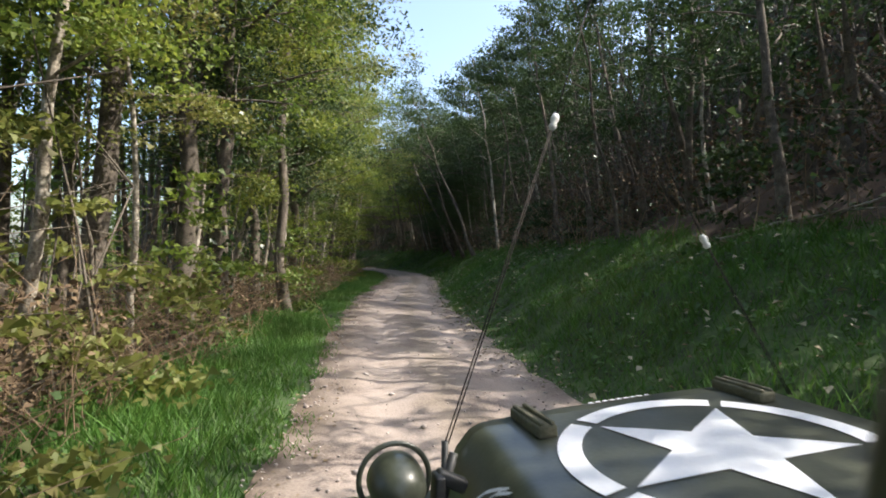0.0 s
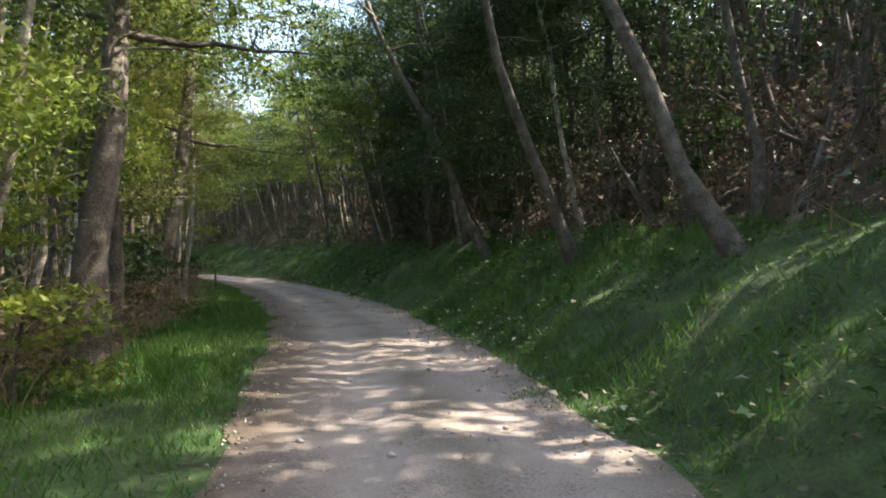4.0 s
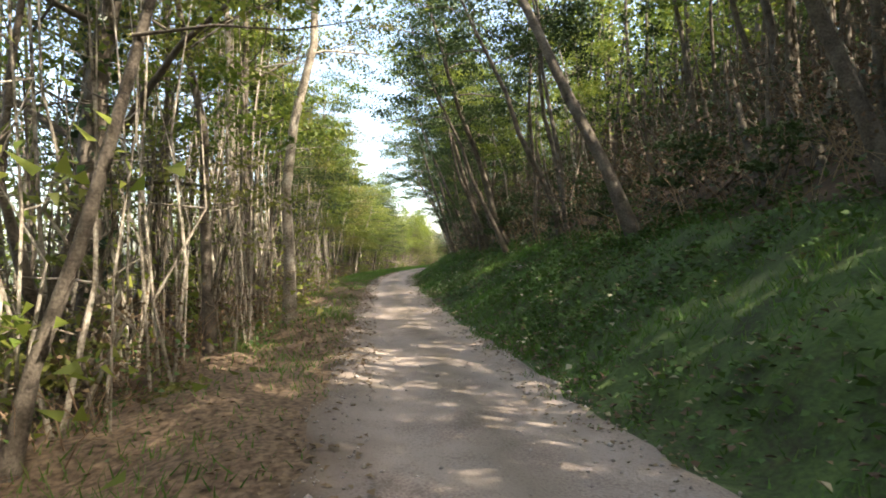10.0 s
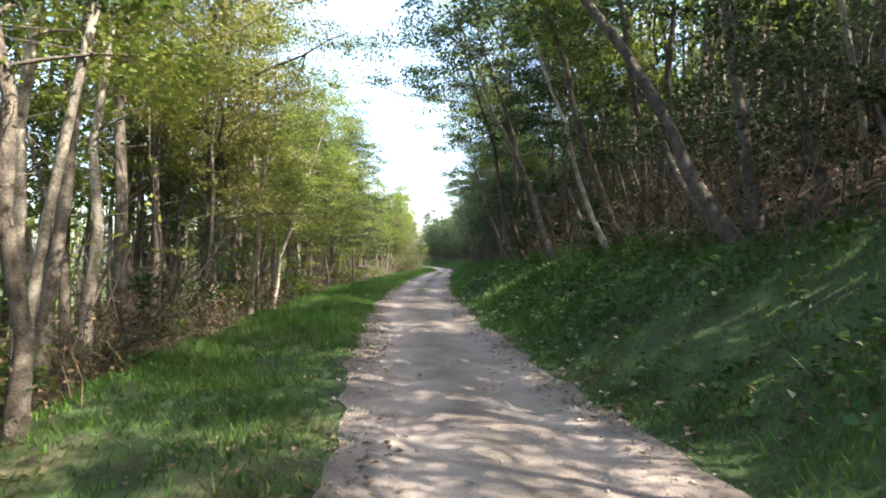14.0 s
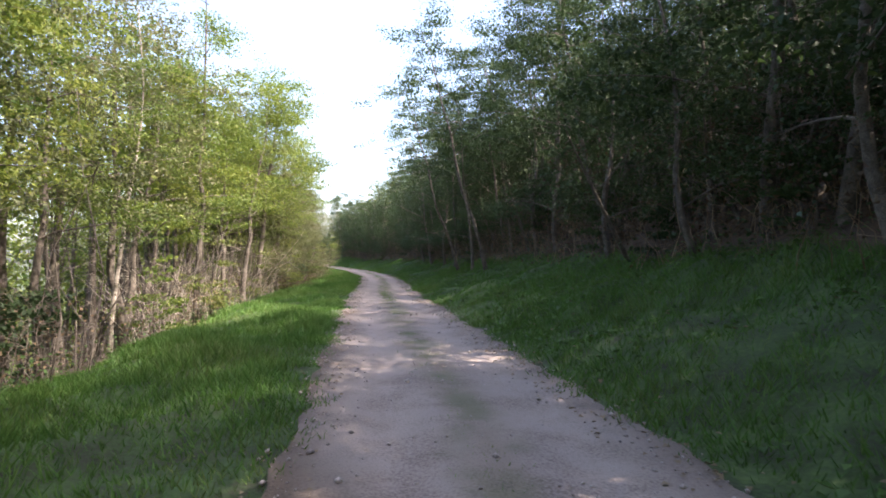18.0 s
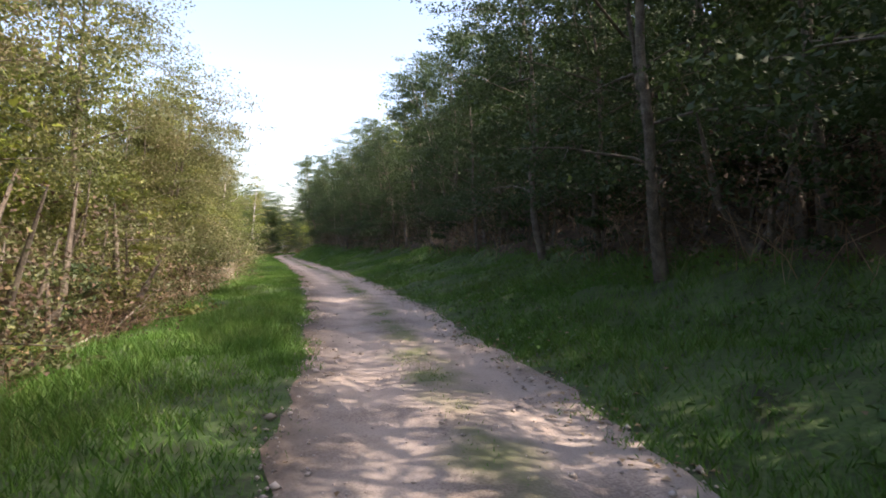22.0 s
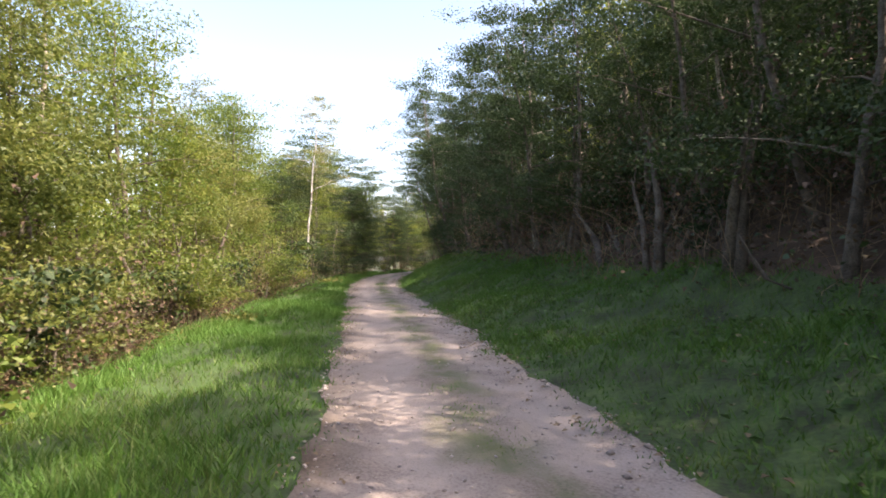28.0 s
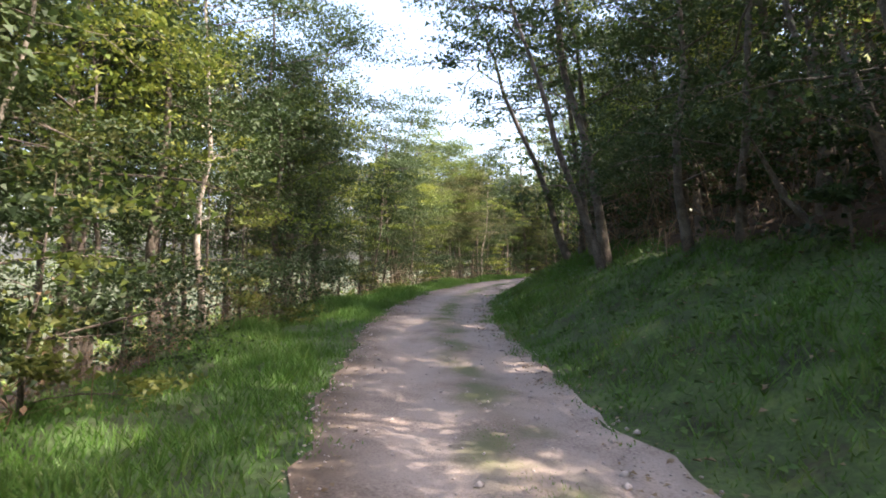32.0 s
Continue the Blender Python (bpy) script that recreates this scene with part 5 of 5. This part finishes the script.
# driving lamp with its guard, aerial and ropes
lamp_up = pose(-0.708, 0.043, 1.012, -90, 0, 0)
drive_lamp = built("driving_lamp", lathe([(.0, -.075), (.022, -.072), (.040, -.058), (.051, -.035), (.055, 0), (.055, .03), (.050, .045), (.046, .05), (.0, .05)], lamp_up), PAINT, car, "bullet-shaped olive driving lamp")
built("lens", lathe([(.045, .052), (.03, .058), (.0, .06)], lamp_up), GLASS, drive_lamp)
built("guard_ring", ring_tube(.068, .0055, pose(-0.713, 0.043, 1.022, -90)), PAINT, drive_lamp, "round wire guard of the lamp")
built("lamp_stem", rod((-0.708, 0.043, .815), (-0.708, 0.043, .965), .014), PAINT, drive_lamp)
bracket = built("hood_catch", block((.02, .05, .20), (-0.623, 0.057, 0.92), .005), BLACK, car, "dark spring catch holding the hood")
built("catch_arm", block((.07, .03, .03), (-0.594, 0.068, 1), .008, (0, 25, 0)), BLACK, bracket)
built("catch_spring", rod((-0.614, 0.077, 0.93), (-0.58, 0.098, 1.045), .010), BLACK, bracket)
for hx, hy in ((-0.599, 0.098), (0.425, 0.25)):
    built("rope_hook", rod((hx, hy, .80), (hx, hy, 1.07), .007), BLACK, car, "thin steel hook for the aerial rope")
sh = Shape()
way = np.array([(-0.62, -2.2, 0.95), (-0.62, -2.14, 1.7), (-0.497, -1.97, 2.35), (-0.437, -1.467, 2.68), (-0.369, -0.914, 2.72), (-0.293, -0.31, 2.5), (-0.212, 0.243, 2.07)])
tt = np.linspace(0, 6, 40)
sh.tube(np.stack([np.interp(tt, range(7), way[:, c]) for c in range(3)], -1), np.linspace(.008, .0028, 40), 7)
aerial = part("whip_aerial", sh.mesh("whip_aerial", BLACK), car, "long black whip aerial bent forward and tied down")
built("aerial_base", lathe([(.05, -.06), (.05, .0), (.03, .03), (.02, .10), (.0, .11)], pose(-.62, -2.2, .92)), BLACK, aerial)
for hook, knot in (((-0.599, 0.098, 1.055), (-0.323, 0.189, 1.769)), ((0.425, 0.25, 1.085), (0.175, 0.289, 1.502))):
    for d in (-.004, .004):
        built("rope", rod((hook[0] + d, hook[1], hook[2]), (knot[0] + d * .5, knot[1], knot[2]), .0016, 6), ROPE, aerial, "thin dark doubled rope")
    built("rope_end", rod(knot, (-0.212, 0.243, 2.07), .0015, 6), ROPE, aerial, "thin dark rope")
    up_ = (Vector((-0.212, 0.243, 2.07)) - Vector(knot)).to_track_quat("Z", "Y").to_matrix().to_4x4()
    built("insulator", lathe([(.0, -.022), (.007, -.02), (.010, -.012), (.007, -.004), (.010, .004), (.010, .012), (.006, .02), (.0, .022)], Matrix.Translation(knot) @ up_, 14), CERAMIC, aerial, "small white ceramic insulator")
